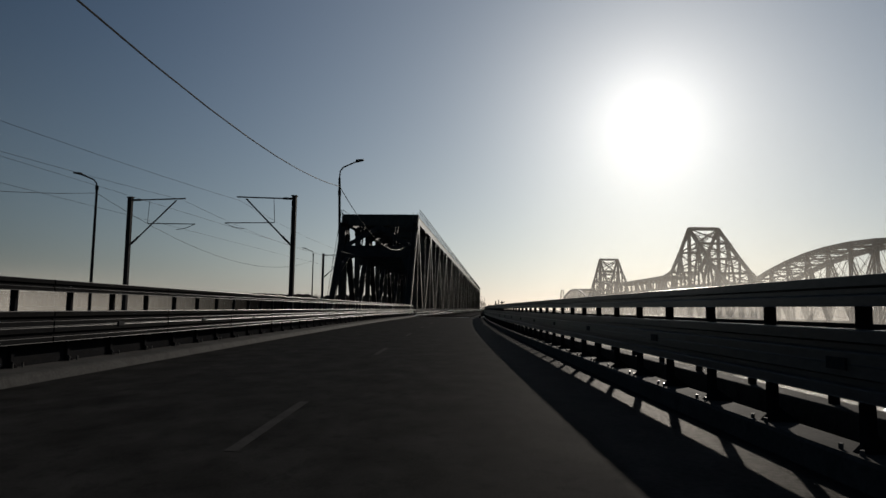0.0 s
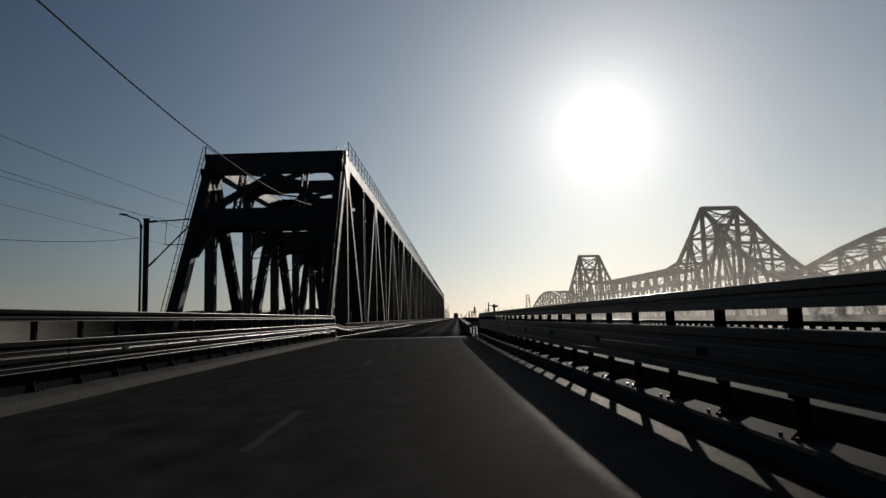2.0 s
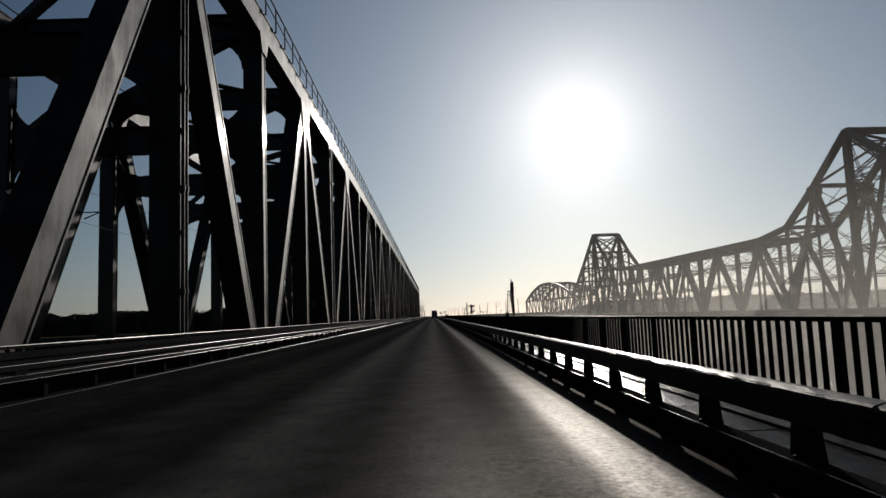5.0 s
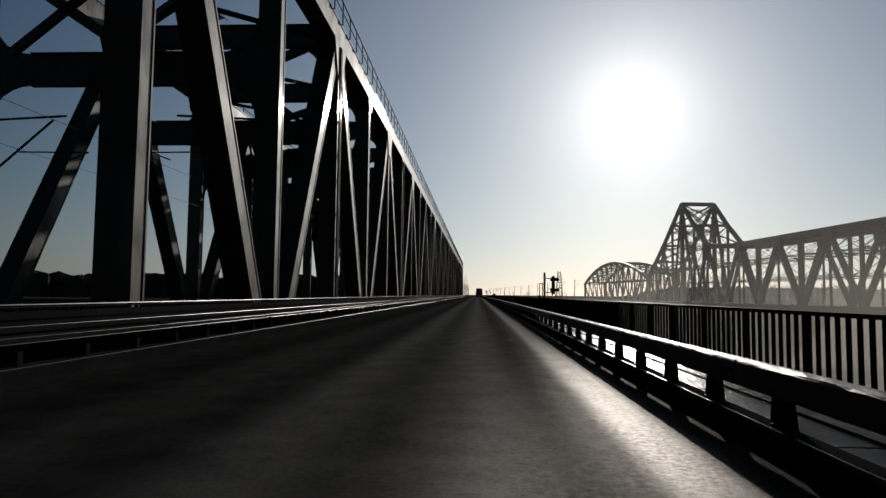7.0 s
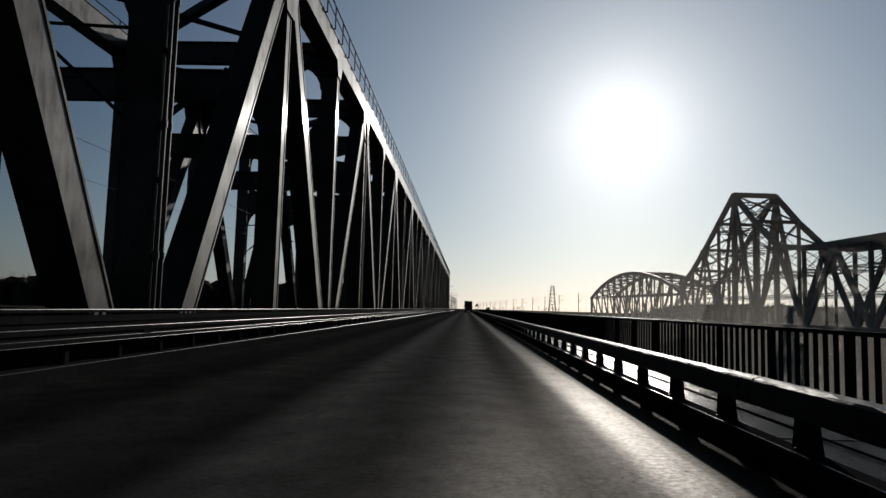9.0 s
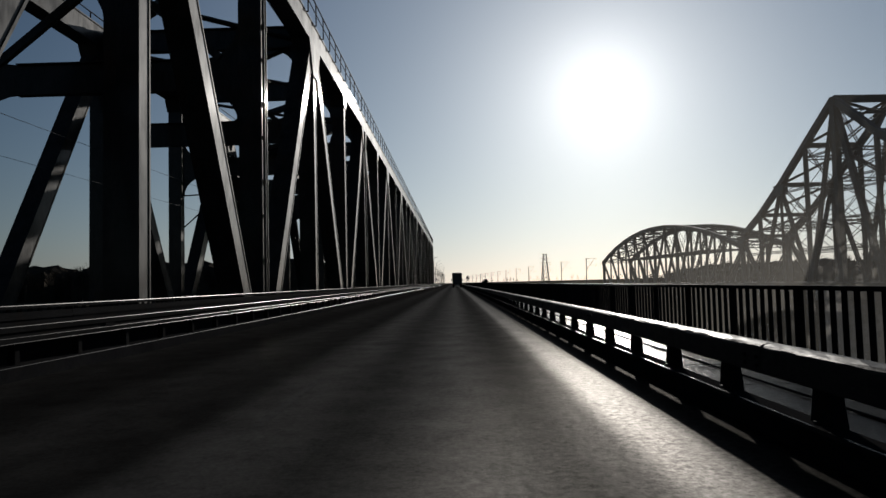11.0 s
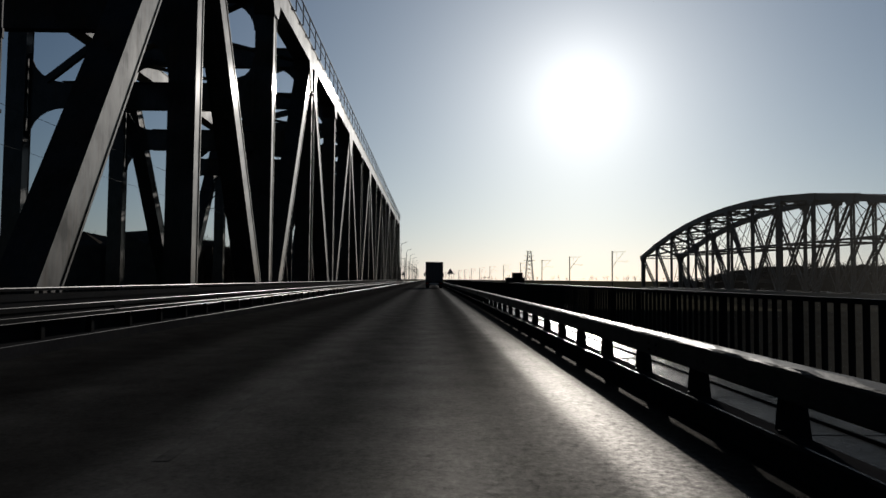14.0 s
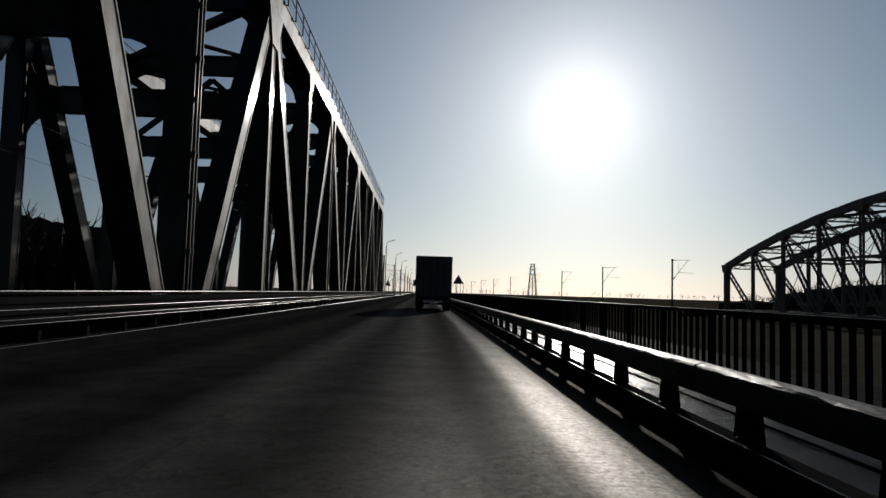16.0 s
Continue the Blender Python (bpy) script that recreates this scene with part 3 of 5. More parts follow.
POST = Geo().section((0, 0, Z_BOT), (0, 0, Z_TOP), 0.57, 0.84, sink=0.02).mesh("post", STEEL)
DIAG_UP = Geo().section((0, 0, Z_BOT), (0, PANEL, Z_TOP), 0.78, 0.84, sink=0.02).mesh("diagonal", STEEL)
DIAG_DOWN = Geo().section((0, 0, Z_TOP), (0, PANEL, Z_BOT), 0.78, 0.84, sink=0.02).mesh("diagonal", STEEL)


def gusset(top):
    """Node plate with cut corners, standing proud of the members on both faces."""
    g = Geo()
    s = -1 if top else 1
    prof = [(-1.35, 0.0), (-1.1, s * 0.5), (-0.5, s * 1.75), (0.5, s * 1.75), (1.1, s * 0.5), (1.35, 0.0)]
    return g.prism(prof, (-0.475, 0, 0), (0.475, 0, 0), (0, 1, 0), (0, 0, 1))


def small_gusset():
    g = Geo()
    prof = [(-0.75, 0.0), (-0.36, -0.8), (0.36, -0.8), (0.75, 0.0)]
    return g.prism(prof, (-0.472, 0, 0), (0.472, 0, 0), (0, 1, 0), (0, 0, 1))


GUSSET_TOP = gusset(True).mesh("gusset_plate", STEEL)
GUSSET_BOT = gusset(False).mesh("gusset_plate", STEEL)
GUSSET_SMALL = small_gusset().mesh("gusset_plate", STEEL)

for x in (X_NEAR, X_FAR):
    # chords, in lengths from node to node
    top_len = Geo().section((0, 0.0, 0), (0, PANEL - 0.015, 0), 1.15, 0.92).mesh("top_chord", STEEL)
    bot_len = Geo().section((0, 0.0, 0), (0, PANEL - 0.015, 0), 1.1, 0.92).mesh("bottom_chord", STEEL)
    for k in range(N_PANEL):
        part("top_chord", top_len, None, bridge, at=(x, ys_node[k], Z_TOP))
    for k in range(-1, N_PANEL + 1):
        part("bottom_chord", bot_len, None, bridge, at=(x, Y_PORTAL + PANEL * k, Z_BOT))
    for k, y in enumerate(ys_node):
        part("post", POST, None, bridge, at=(x, y, 0))
        if k % 2 == 0:
            part("gusset_plate", GUSSET_TOP, None, bridge, at=(x, y, Z_TOP - 0.55))
        else:
            part("gusset_plate", GUSSET_SMALL, None, bridge, at=(x, y, Z_TOP - 0.55))
            part("gusset_plate", GUSSET_BOT, None, bridge, at=(x, y, Z_BOT + 0.5))
    for k in range(-1, N_PANEL + 1):
        y = Y_PORTAL + PANEL * k
        if k % 2 == 0:
            part("diagonal" if 0 <= k < N_PANEL else "end_post", DIAG_DOWN, None, bridge, at=(x, y, 0))
        else:
            part("diagonal" if 0 <= k < N_PANEL else "end_post", DIAG_UP, None, bridge, at=(x, y, 0))

# cross frames: upper strut, deep lower strut with splayed corners


def haunch(x, z, wide, deep, sx, sz, n=6):
    """A hollow quarter curve from the post's edge to the strut's edge."""
    return [(x + sx * wide * (1 - math.cos(math.pi / 2 * i / n)), z + sz * deep * (1 - math.sin(math.pi / 2 * i / n))) for i in range(n + 1)]


def sway_strut():
    g = Geo()
    a, b = X_FAR + 0.42, X_NEAR - 0.42
    low_a, low_b = haunch(a + 0.12, 8.9, 1.5, 1.3, 1, -1), haunch(b - 0.12, 8.9, 1.5, 1.3, -1, -1)
    top_a, top_b = haunch(a + 0.12, 10.1, 1.5, 1.3, 1, 1), haunch(b - 0.12, 10.1, 1.5, 1.3, -1, 1)
    prof = [(a, 7.6)] + low_a + low_b[::-1] + [(b, 7.6), (b, 11.4)] + top_b + top_a[::-1] + [(a, 11.4)]
    g.prism(prof, (0, -0.02, 0), (0, 0.02, 0), (1, 0, 0), (0, 0, 1))
    for z in (8.9, 10.1):
        g.box(a + 1.6, b - 1.6, -0.17, 0.17, z - 0.02, z + 0.02)
    return g


def upper_strut():
    g = Geo()
    a, b = X_FAR + 0.42, X_NEAR - 0.42
    prof = [(a, 12.4)] + haunch(a + 0.12, 13.75, 1.6, 1.35, 1, -1) + haunch(b - 0.12, 13.75, 1.6, 1.35, -1, -1)[::-1] + [(b, 12.4), (b, 14.9), (a, 14.9)]
    g.prism(prof, (0, -0.02, 0), (0, 0.02, 0), (1, 0, 0), (0, 0, 1))
    for z in (13.75, 14.9):
        g.box(a + 0.5, b - 0.5, -0.2, 0.2, z - 0.02, z + 0.02)
    return g


def sway_brace():
    """The two slanting bars between the struts of a cross frame."""
    c, z0, z1 = (X_NEAR + X_FAR) / 2, 10.15, 13.7
    return Geo().bar((X_FAR + 1.2, 0, z0), (c, 0, z1), 0.3, 0.22, (0, 1, 0)).bar((X_NEAR - 1.2, 0, z0), (c, 0, z1), 0.3, 0.22, (0, 1, 0))


SWAY, UPPER, SWAYB = sway_strut().mesh("sway_strut", STEEL), upper_strut().mesh("upper_strut", STEEL), sway_brace().mesh("sway_brace", STEEL)
LAT1 = Geo().section((X_NEAR - 0.4, 0.3, Z_TOP - 0.1), (X_FAR + 0.4, PANEL - 0.3, Z_TOP - 0.1), 0.42, 0.36, (0, 0, 1), 0.04, 0.02).mesh("lateral_brace", STEEL)
LAT2 = Geo().section((X_FAR + 0.4, 0.3, Z_TOP - 0.35), (X_NEAR - 0.4, PANEL - 0.3, Z_TOP - 0.35), 0.42, 0.1, (0, 0, 1), 0.04, 0.02).mesh("lateral_brace", STEEL)
FLOOR = Geo().box(X_FAR + 0.3, X_NEAR - 0.3, -0.02, 0.02, -2.4, -0.62).box(X_FAR + 0.3, X_NEAR - 0.3, -0.2, 0.2, -2.44, -2.4).mesh("floor_beam", STEEL)
for k, y in enumerate(ys_node):
    part("sway_strut", SWAY, None, bridge, at=(0, y, 0))
    part("upper_strut", UPPER, None, bridge, at=(0, y, 0.25))
    part("floor_beam", FLOOR, None, bridge, at=(0, y, 0))
    if k % 2 == 1:
        part("sway_brace", SWAYB, None, bridge, at=(0, y, 0))
    if k < N_PANEL:
        part("lateral_brace", LAT1, None, bridge, at=(0, y, 0))
        part("lateral_brace", LAT2, None, bridge, at=(0, y, 0))

# portals at both ends, lying in the slope of the end posts
for y_top, s in ((Y_PORTAL, -1), (Y_END, 1)):
    sl = PANEL / (Z_TOP - Z_BOT)

    def in_slope(x, z, off=0.0):
        return (x, y_top + s * (Z_TOP - z) * sl + off, z)

    a, b = X_FAR + 0.42, X_NEAR - 0.42
    g = Geo()
    up = (Vector(in_slope(0, 1)) - Vector(in_slope(0, 0)))
    prof = [(a, 6.4), (a + 0.3, 6.4), (a + 1.25, 8.75), (b - 1.25, 8.75), (b - 0.3, 6.4), (b, 6.4), (b, 10.5), (a, 10.5)]
    base = Vector(in_slope(0, 0)) - up * 0
    g.prism(prof, base + Vector((0, -0.2, 0)), base + Vector((0, 0.2, 0)), (1, 0, 0), up)
    part("portal_beam", g, STEEL, bridge)
    g = Geo().box(X_FAR - 0.42, X_NEAR + 0.42, y_top - 0.35, y_top + 0.35, 13.8, 15.57)
    part("portal_crossbeam", g, STEEL, bridge, bevel=0.03)
    for m0, m1 in (((a + 0.4), (a + b) / 2), ((b - 0.4), (a + b) / 2)):
        g = Geo().bar(in_slope(m0, 10.45), in_slope(m1, 13.6), 0.6, 0.3, (0, 1, 0))
        part("portal_brace", g, STEEL, bridge)
    g = Geo().lattice(in_slope((a + b) / 2 - 2.6, 10.45), in_slope((a + b) / 2 - 2.6, 13.6), 0.6, 0.3, (0, 1, 0), 0.14, 0.6, 0.07)
    part("portal_brace", g, STEEL, bridge)
    g = Geo().lattice(in_slope((a + b) / 2 + 2.6, 10.45), in_slope((a + b) / 2 + 2.6, 13.6), 0.6, 0.3, (0, 1, 0), 0.14, 0.6, 0.07)
    part("portal_brace", g, STEEL, bridge)

# inspection railing on the top chords
RAILPOST = Geo().box(-0.2, 0.03, -0.03, 0.03, 15.15, 15.2).tube((0, 0, 15.17), (0, 0, 16.35), 0.035, sides=6).mesh("railing_post", STEEL_DARK)
RAIL_RUN = Geo().tube((0, 0, 16.35), (0, PANEL, 16.35), 0.036, sides=6).mesh("handrail", STEEL_DARK)
RAIL_MID = Geo().tube((0, 0, 15.8), (0, PANEL, 15.8), 0.026, sides=6).mesh("handrail", STEEL_DARK)
for x in (X_NEAR + 0.55, X_FAR - 0.55):
    for k in range(N_PANEL):
        part("handrail", RAIL_RUN, None, bridge, at=(x, ys_node[k], 0))
        part("handrail", RAIL_MID, None, bridge, at=(x, ys_node[k], 0))
        for j in range(5):
            if x > -10:
                part("railing_post", RAILPOST, None, bridge, at=(x, ys_node[k] + PANEL * j / 5, 0))
        if x < -10:
            part("railing_post", RAILPOST, None, bridge, at=(x, ys_node[k], 0))
part("railing_post", RAILPOST, None, bridge, at=(X_NEAR + 0.55, Y_END, 0))
# climbing ladder with a handrail up the outer end post, far side
for x in (X_FAR - 0.5, X_FAR - 0.2):
    g = Geo().tube((x, Y_BOT0 - 0.75, Z_BOT + 0.4), (x, Y_PORTAL - 0.55, Z_TOP + 1.6), 0.03, sides=6)
    part("ladder_rail", g, STEEL_DARK, bridge)
for i in range(30):
    f = i / 30
    y, z = Y_BOT0 - 0.75 + f * (PANEL + 0.2), Z_BOT + 0.4 + f * (Z_TOP - Z_BOT + 1.2)
    part("ladder_rung", Geo().tube((X_FAR - 0.5, y, z), (X_FAR - 0.2, y, z), 0.018, sides=5), STEEL_DARK, bridge)
    if i % 6 == 0:
        part("ladder_bracket", Geo().tube((X_FAR - 0.35, y, z), (X_FAR - 0.35, y + 0.75, z - 0.2), 0.02, sides=5), STEEL_DARK, bridge)
# twin handrails up the near end post
for x in (X_NEAR - 0.34, X_NEAR + 0.3):
    part("handrail", Geo().tube((x, Y_BOT0 - 0.7, Z_BOT + 0.6), (x, Y_PORTAL - 0.55, Z_TOP + 1.2), 0.022, sides=6), GALV, bridge)
    for i in range(1, 8):
        f = i / 8
        y, z = Y_BOT0 - 0.7 + f * (PANEL + 0.15), Z_BOT + 0.6 + f * (Z_TOP - Z_BOT + 0.6)
        part("handrail_stay", Geo().tube((x, y, z), (x, y + 0.7, z - 0.3), 0.016, sides=5), STEEL_DARK, bridge)
# twin drain pipes down every third post, with sockets where the lengths join
PIPE = Geo().tube((0, 0, -0.4), (0, 0, 13.9), 0.055, sides=10)
for z in (2.2, 5.2, 8.2, 11.2):
    PIPE.tube((0, 0, z), (0, 0, z + 0.16), 0.075, sides=10)
PIPE = PIPE.mesh("drain_pipe", STEEL)
CLIP = Geo().box(-0.1, 0.02, -0.24, 0.24, -0.03, 0.03).mesh("pipe_clip", STEEL_DARK)
for k in range(1, N_PANEL + 1, 3):
    for e in (-0.13, 0.13):
        part("drain_pipe", PIPE, None, bridge, "dark drain pipe", at=(X_NEAR + 0.5, ys_node[k] + e, 0))
    for z in (1.0, 4.0, 7.0, 10.0):
        part("pipe_clip", CLIP, None, bridge, at=(X_NEAR + 0.5, ys_node[k], z))
# fall gutters of crumpled light sheet hanging under the top bracing
for k in range(1, N_PANEL, 4):
    y = ys_node[k]
    g = Geo()
    pts = [(-0.9 + 0.3 * i, 0.25 * math.sin(i * 2.1) + 0.1 * i * (i % 2)) for i in range(7)]
    for (p0, q0), (p1, q1) in zip(pts, pts[1:]):
        g.add([(p0, -0.6, q0), (p1, -0.6, q1), (p1, 0.6, q1 + 0.15), (p0, 0.6, q0 + 0.15)], [(0, 1, 2, 3)])
    part("insulator_shield", g, PLATE_WHITE, bridge, "crumpled pale sheet above the wires", at=(-11.0, y + 2.0, 12.1))

# tracks
for cx in (-10.9, -15.1):
    t = thing("railway_track", "steel railway track on the bridge deck", "railway track", "railway tracks")
    for e in (-0.72, 0.72):
        g = Geo().prism([(-0.075, 0), (0.075, 0), (0.015, 0.03), (0.015, 0.12), (0.036, 0.13), (0.036, 0.17), (-0.036, 0.17), (-0.036, 0.13), (-0.015, 0.12), (-0.015, 0.03)],
                        (cx + e, -70, -0.48), (cx + e, 900, -0.48), (1, 0, 0), (0, 0, 1))
        part("rail", g, GALV, t)
    # concrete sleepers, all in one mesh
    g = Geo()
    for i in range(200):
        g.box(cx - 1.25, cx + 1.25, 19.88 + i * 1.2, 20.12 + i * 1.2, -0.55, -0.485)
    part("track_bed", g, CONCRETE, t)

# concrete piers of the railway bridge
for y in (95, 235, 420, 494):
    p = thing("bridge_pier", "tall pale concrete pier standing in the river", "bridge pier", "bridge piers")
    g = Geo().add([(-21, y - 2.5, -28), (-5, y - 2.5, -28), (-5, y + 2.5, -28), (-21, y + 2.5, -28), (-20, y - 1.8, -4.4), (-6, y - 1.8, -4.4), (-6, y + 1.8, -4.4), (-20, y + 1.8, -4.4)],
                  [(3, 2, 1, 0), (4, 5, 6, 7), (0, 1, 5, 4), (1, 2, 6, 5), (2, 3, 7, 6), (3, 0, 4, 7)])
    part("shaft", g, CONCRETE, p)
    part("cap", Geo().box(-22, -4, y - 2.4, y + 2.4, -4.4, -3.2), CONCRETE, p, bevel=0.06)
# brackets that carry the road deck
BRACKET = Geo().prism([(-7.0, -0.76), (4.8, -0.76), (4.8, -1.1), (-6.0, -2.9), (-7.0, -2.9)], (0, -0.15, 0), (0, 0.15, 0), (1, 0, 0), (0, 0, 1)).mesh("deck_bracket", STEEL)
for y in [Y_BOT0] + ys_node:
    part("deck_bracket", BRACKET, None, bridge, at=(0, y, 0))

# ---- guardrails ----


def ribbed_beam(height, depth):
    """Pressed rail with flat upright faces, a narrow groove and small turned lips that catch the light."""
    h, d = height / 2, depth
    return [(0, -h), (d + 0.004, -h), (d + 0.004, -h + 0.003), (d, -h + 0.009), (d, -h * 0.34), (d - 0.004, -h * 0.34 + 0.006), (d * 0.7, -h * 0.16),
            (d * 0.7, h * 0.16), (d, h * 0.3), (d, h - 0.01), (d - 0.004, h - 0.003), (d - 0.022, h), (0, h)]


GLINT_LIPS = (1, 2, 4, 9, 10)   # faces of ribbed_beam whose glint is painted with a paler, glossier material


def w_beam(height, depth):
    """Worn closed rail: narrow top falling a little to the front, upright face, flat underside."""
    h, d = height / 2, depth
    return [(0, -h), (d * 0.5, -h), (d * 0.94, -h * 0.93), (d, -h * 0.82), (d, h * 0.62), (d * 0.96, h * 0.78), (d * 0.82, h * 0.88), (d * 0.4, h * 0.97), (0, h)]


def dented(prof, length, z, n, seed):
    """A rail swept in short lengths, its shoulder knocked about."""
    rnd = random.Random(seed)
    g, k = Geo(), len(prof)
    for j in range(n + 1):
        y = 0.004 + (length - 0.008) * j / n
        e = 0.0 if j in (0, n) else 1.0
        for i, (p, q) in enumerate(prof):
            amp = 0.0045 * e if 4 <= i <= 7 else 0.002 * e
            g.v.append((p + rnd.uniform(-amp, amp), y, z + q + rnd.uniform(-amp, amp)))
    for j in range(n):
        g.f += [(j * k + i, j * k + (i + 1) % k, (j + 1) * k + (i + 1) % k, (j + 1) * k + i) for i in range(k)]
    g.f += [tuple(range(k - 1, -1, -1)), tuple(range(n * k, (n + 1) * k))]
    return g


def guardrail(side, length, n_post, z_beam, beam_profile, mat, label, group):
    """A bay of low guardrail: beam, lap plate, trapezoid posts, anchor bolts."""
    t = thing("guardrail", label, "guardrail", group)
    s = side
    prof = [(p * s, q) for p, q in beam_profile]
    if mat == RAIL_SOOTY:
        g = Geo().prism(prof, (0, 0.004, z_beam), (0, length - 0.004, z_beam), (1, 0, 0), (0, 0, 1))
        part("beam", g.mesh("beam", mat, edge=GLINT_EDGE, faces=GLINT_LIPS), mat, t)
        part("splice_plate", Geo().box(0.068, 0.104, length - 0.16, length + 0.16, z_beam - 0.035, z_beam + 0.03), FENCE_STEEL, t)
    else:
        part("beam", dented(prof, length, z_beam, 34, 5), mat, t)
        part("splice_plate", Geo().prism([(p * 1.02, q * 1.02) for p, q in prof], (0, length - 0.17, z_beam), (0, length + 0.17, z_beam), (1, 0, 0), (0, 0, 1)), mat, t)
        bolt = Geo().tube((0.11 * s, 0, 0), (0.138 * s, 0, 0), 0.016, sides=6).mesh("bolt", FENCE_STEEL)
        for e in (-0.11, 0.11):
            for zz in (-0.06, 0.01):
                part("bolt", bolt, None, t, at=(0, length + e, z_beam + zz))
    z0 = 0.1
    foot_w, head_w = (0.07, 0.05) if s > 0 else (0.15, 0.08)
    pm = Geo().add([(-0.12 * s, -foot_w, z0), (0.02 * s, -foot_w, z0), (0.02 * s, foot_w, z0), (-0.12 * s, foot_w, z0),
                    (-0.09 * s, -head_w, z_beam + 0.07), (0.0, -head_w, z_beam + 0.07), (0.0, head_w, z_beam + 0.07), (-0.09 * s, head_w, z_beam + 0.07)],
                   [(3, 2, 1, 0), (4, 5, 6, 7), (0, 1, 5, 4), (1, 2, 6, 5), (2, 3, 7, 6), (3, 0, 4, 7)]).mesh("post", FENCE_STEEL if s < 0 else RAIL_SOOTY, 0.008)
    foot = Geo().tube((0.05 * s, 0, 0.15), (0.05 * s, 0, 0.22), 0.016, sides=6).mesh("anchor_bolt", GLINT_EDGE)
    for i in range(n_post):
        y = length * (i + 0.5) / n_post
        part("post", pm, None, t, at=(0, y, 0))
        if s < 0:
            part("anchor_bolt", foot, None, t, at=(0, y, 0))
    return t


BAY = 6.68
right_bay = guardrail(-1, BAY, 4, 0.59, w_beam(0.26, 0.12), RAIL_DULL, "dull grey dented steel guardrail bay on trapezoid posts beside the walkway", "guardrail bays beside the walkway")
right_bay.matrix_world = pose(2.63, 96.7, 0)
for i in range(1, 64):
    copy_thing(right_bay, pose(2.63, 96.7 + BAY * i, 0))
left_bay = guardrail(1, BAY, 4, 0.66, ribbed_beam(0.26, 0.1), RAIL_SOOTY, "sooty ribbed steel guardrail bay in front of the truss", "guardrail bays beside the truss")
left_bay.matrix_world = pose(-6.62, 96.7, 0)
for i in range(1, 64):
    copy_thing(left_bay, pose(-6.62, 96.7 + BAY * i, 0))


def tall_barrier(side, length, upper, lowers, rear, label, group):
    """A bay of the approach's double-height crash barrier; upper and lowers: height of the beam's axis and its depth."""
    t = thing("crash_barrier", label, "crash barrier", group)
    s = side
    for name, (z, h), d in [("upper_beam", upper, 0.12)] + [("lower_beam", b, 0.15) for b in lowers]:
        prof = [(p * s, q) for p, q in ribbed_beam(h, d)]
        g = Geo().prism(prof, (0, 0.003, z), (0, length - 0.003, z), (1, 0, 0), (0, 0, 1))
        part(name, g.mesh(name, RAIL_SOOTY if s > 0 else GALV, edge=GLINT_EDGE, faces=GLINT_LIPS), GALV, t)
    top = upper[0] + upper[1] / 2 - 0.02
    xa, xb = sorted((-0.11 * s, -0.02 * s))
    pm = Geo().box(xa, xb, -0.05, 0.05, 0.18, top).mesh("post", FENCE_STEEL, 0.012)
    bm_ = Geo().prism([(-0.3 * s, 0.17), (0.05 * s, 0.17), (0.05 * s, 0.22), (-0.1 * s, 0.36), (-0.3 * s, 0.22)], (0, -0.02, 0), (0, 0.02, 0), (1, 0, 0), (0, 0, 1)).mesh("foot_rib", FENCE_STEEL)
    bolt = Geo().tube((0.02 * s, 0, 0.175), (0.02 * s, 0, 0.26), 0.018, sides=6).mesh("anchor_bolt", GALV)
    n = 3
    for i in range(n):
        y = length * (i + 0.5) / n
        part("post", pm, None, t, at=(0, y, 0))
        part("foot_rib", bm_, None, t, at=(0, y, 0))
        for e in (-0.13, 0.13):
            part("anchor_bolt", bolt, None, t, at=(0.05 * s, y + e, 0))
    if rear:
        part("rear_beam", Geo().prism([(0.2 + p, q) for p, q in ribbed_beam(0.2, 0.1)], (0, 0.003, upper[0] + 0.01), (0, length - 0.003, upper[0] + 0.01), (1, 0, 0), (0, 0, 1)), GALV, t)
    xa, xb = sorted((-0.02 * s, 0.17 * s))
    zc = (lowers[0][0] + lowers[1][0]) / 2
    part("splice_plate", Geo().box(xa, xb, -0.12, 0.12, zc - 0.045, zc + 0.045), STEEL_DARK, t, at=(0, length * 0.5, 0))
    return t


TB = 4.74
tb_l = tall_barrier(1, TB, (1.545, 0.21), [(0.968, 0.265), (0.692, 0.265)], None, "tall sooty crash barrier bay with three ribbed beams and bright edges", "crash barrier bays on the far kerb")
TB_R = 4.326
tb_r = tall_barrier(-1, TB_R, (1.425, 0.23), [(1.01, 0.26), (0.752, 0.26)], True, "tall galvanised crash barrier bay with three beams beside the approach walkway", "crash barrier bays beside the walkway")
L_OFF, R_OFF = -7.05, 3.12
tb_l.matrix_world = on_road(L_OFF, -50.6)
tb_r.matrix_world = on_road(R_OFF, -53.1)
for i in range(1, 30):
    copy_thing(tb_l, on_road(L_OFF, -50.6 + TB * i))
for i in range(1, 33):
    copy_thing(tb_r, on_road(R_OFF, -53.1 + TB_R * i))
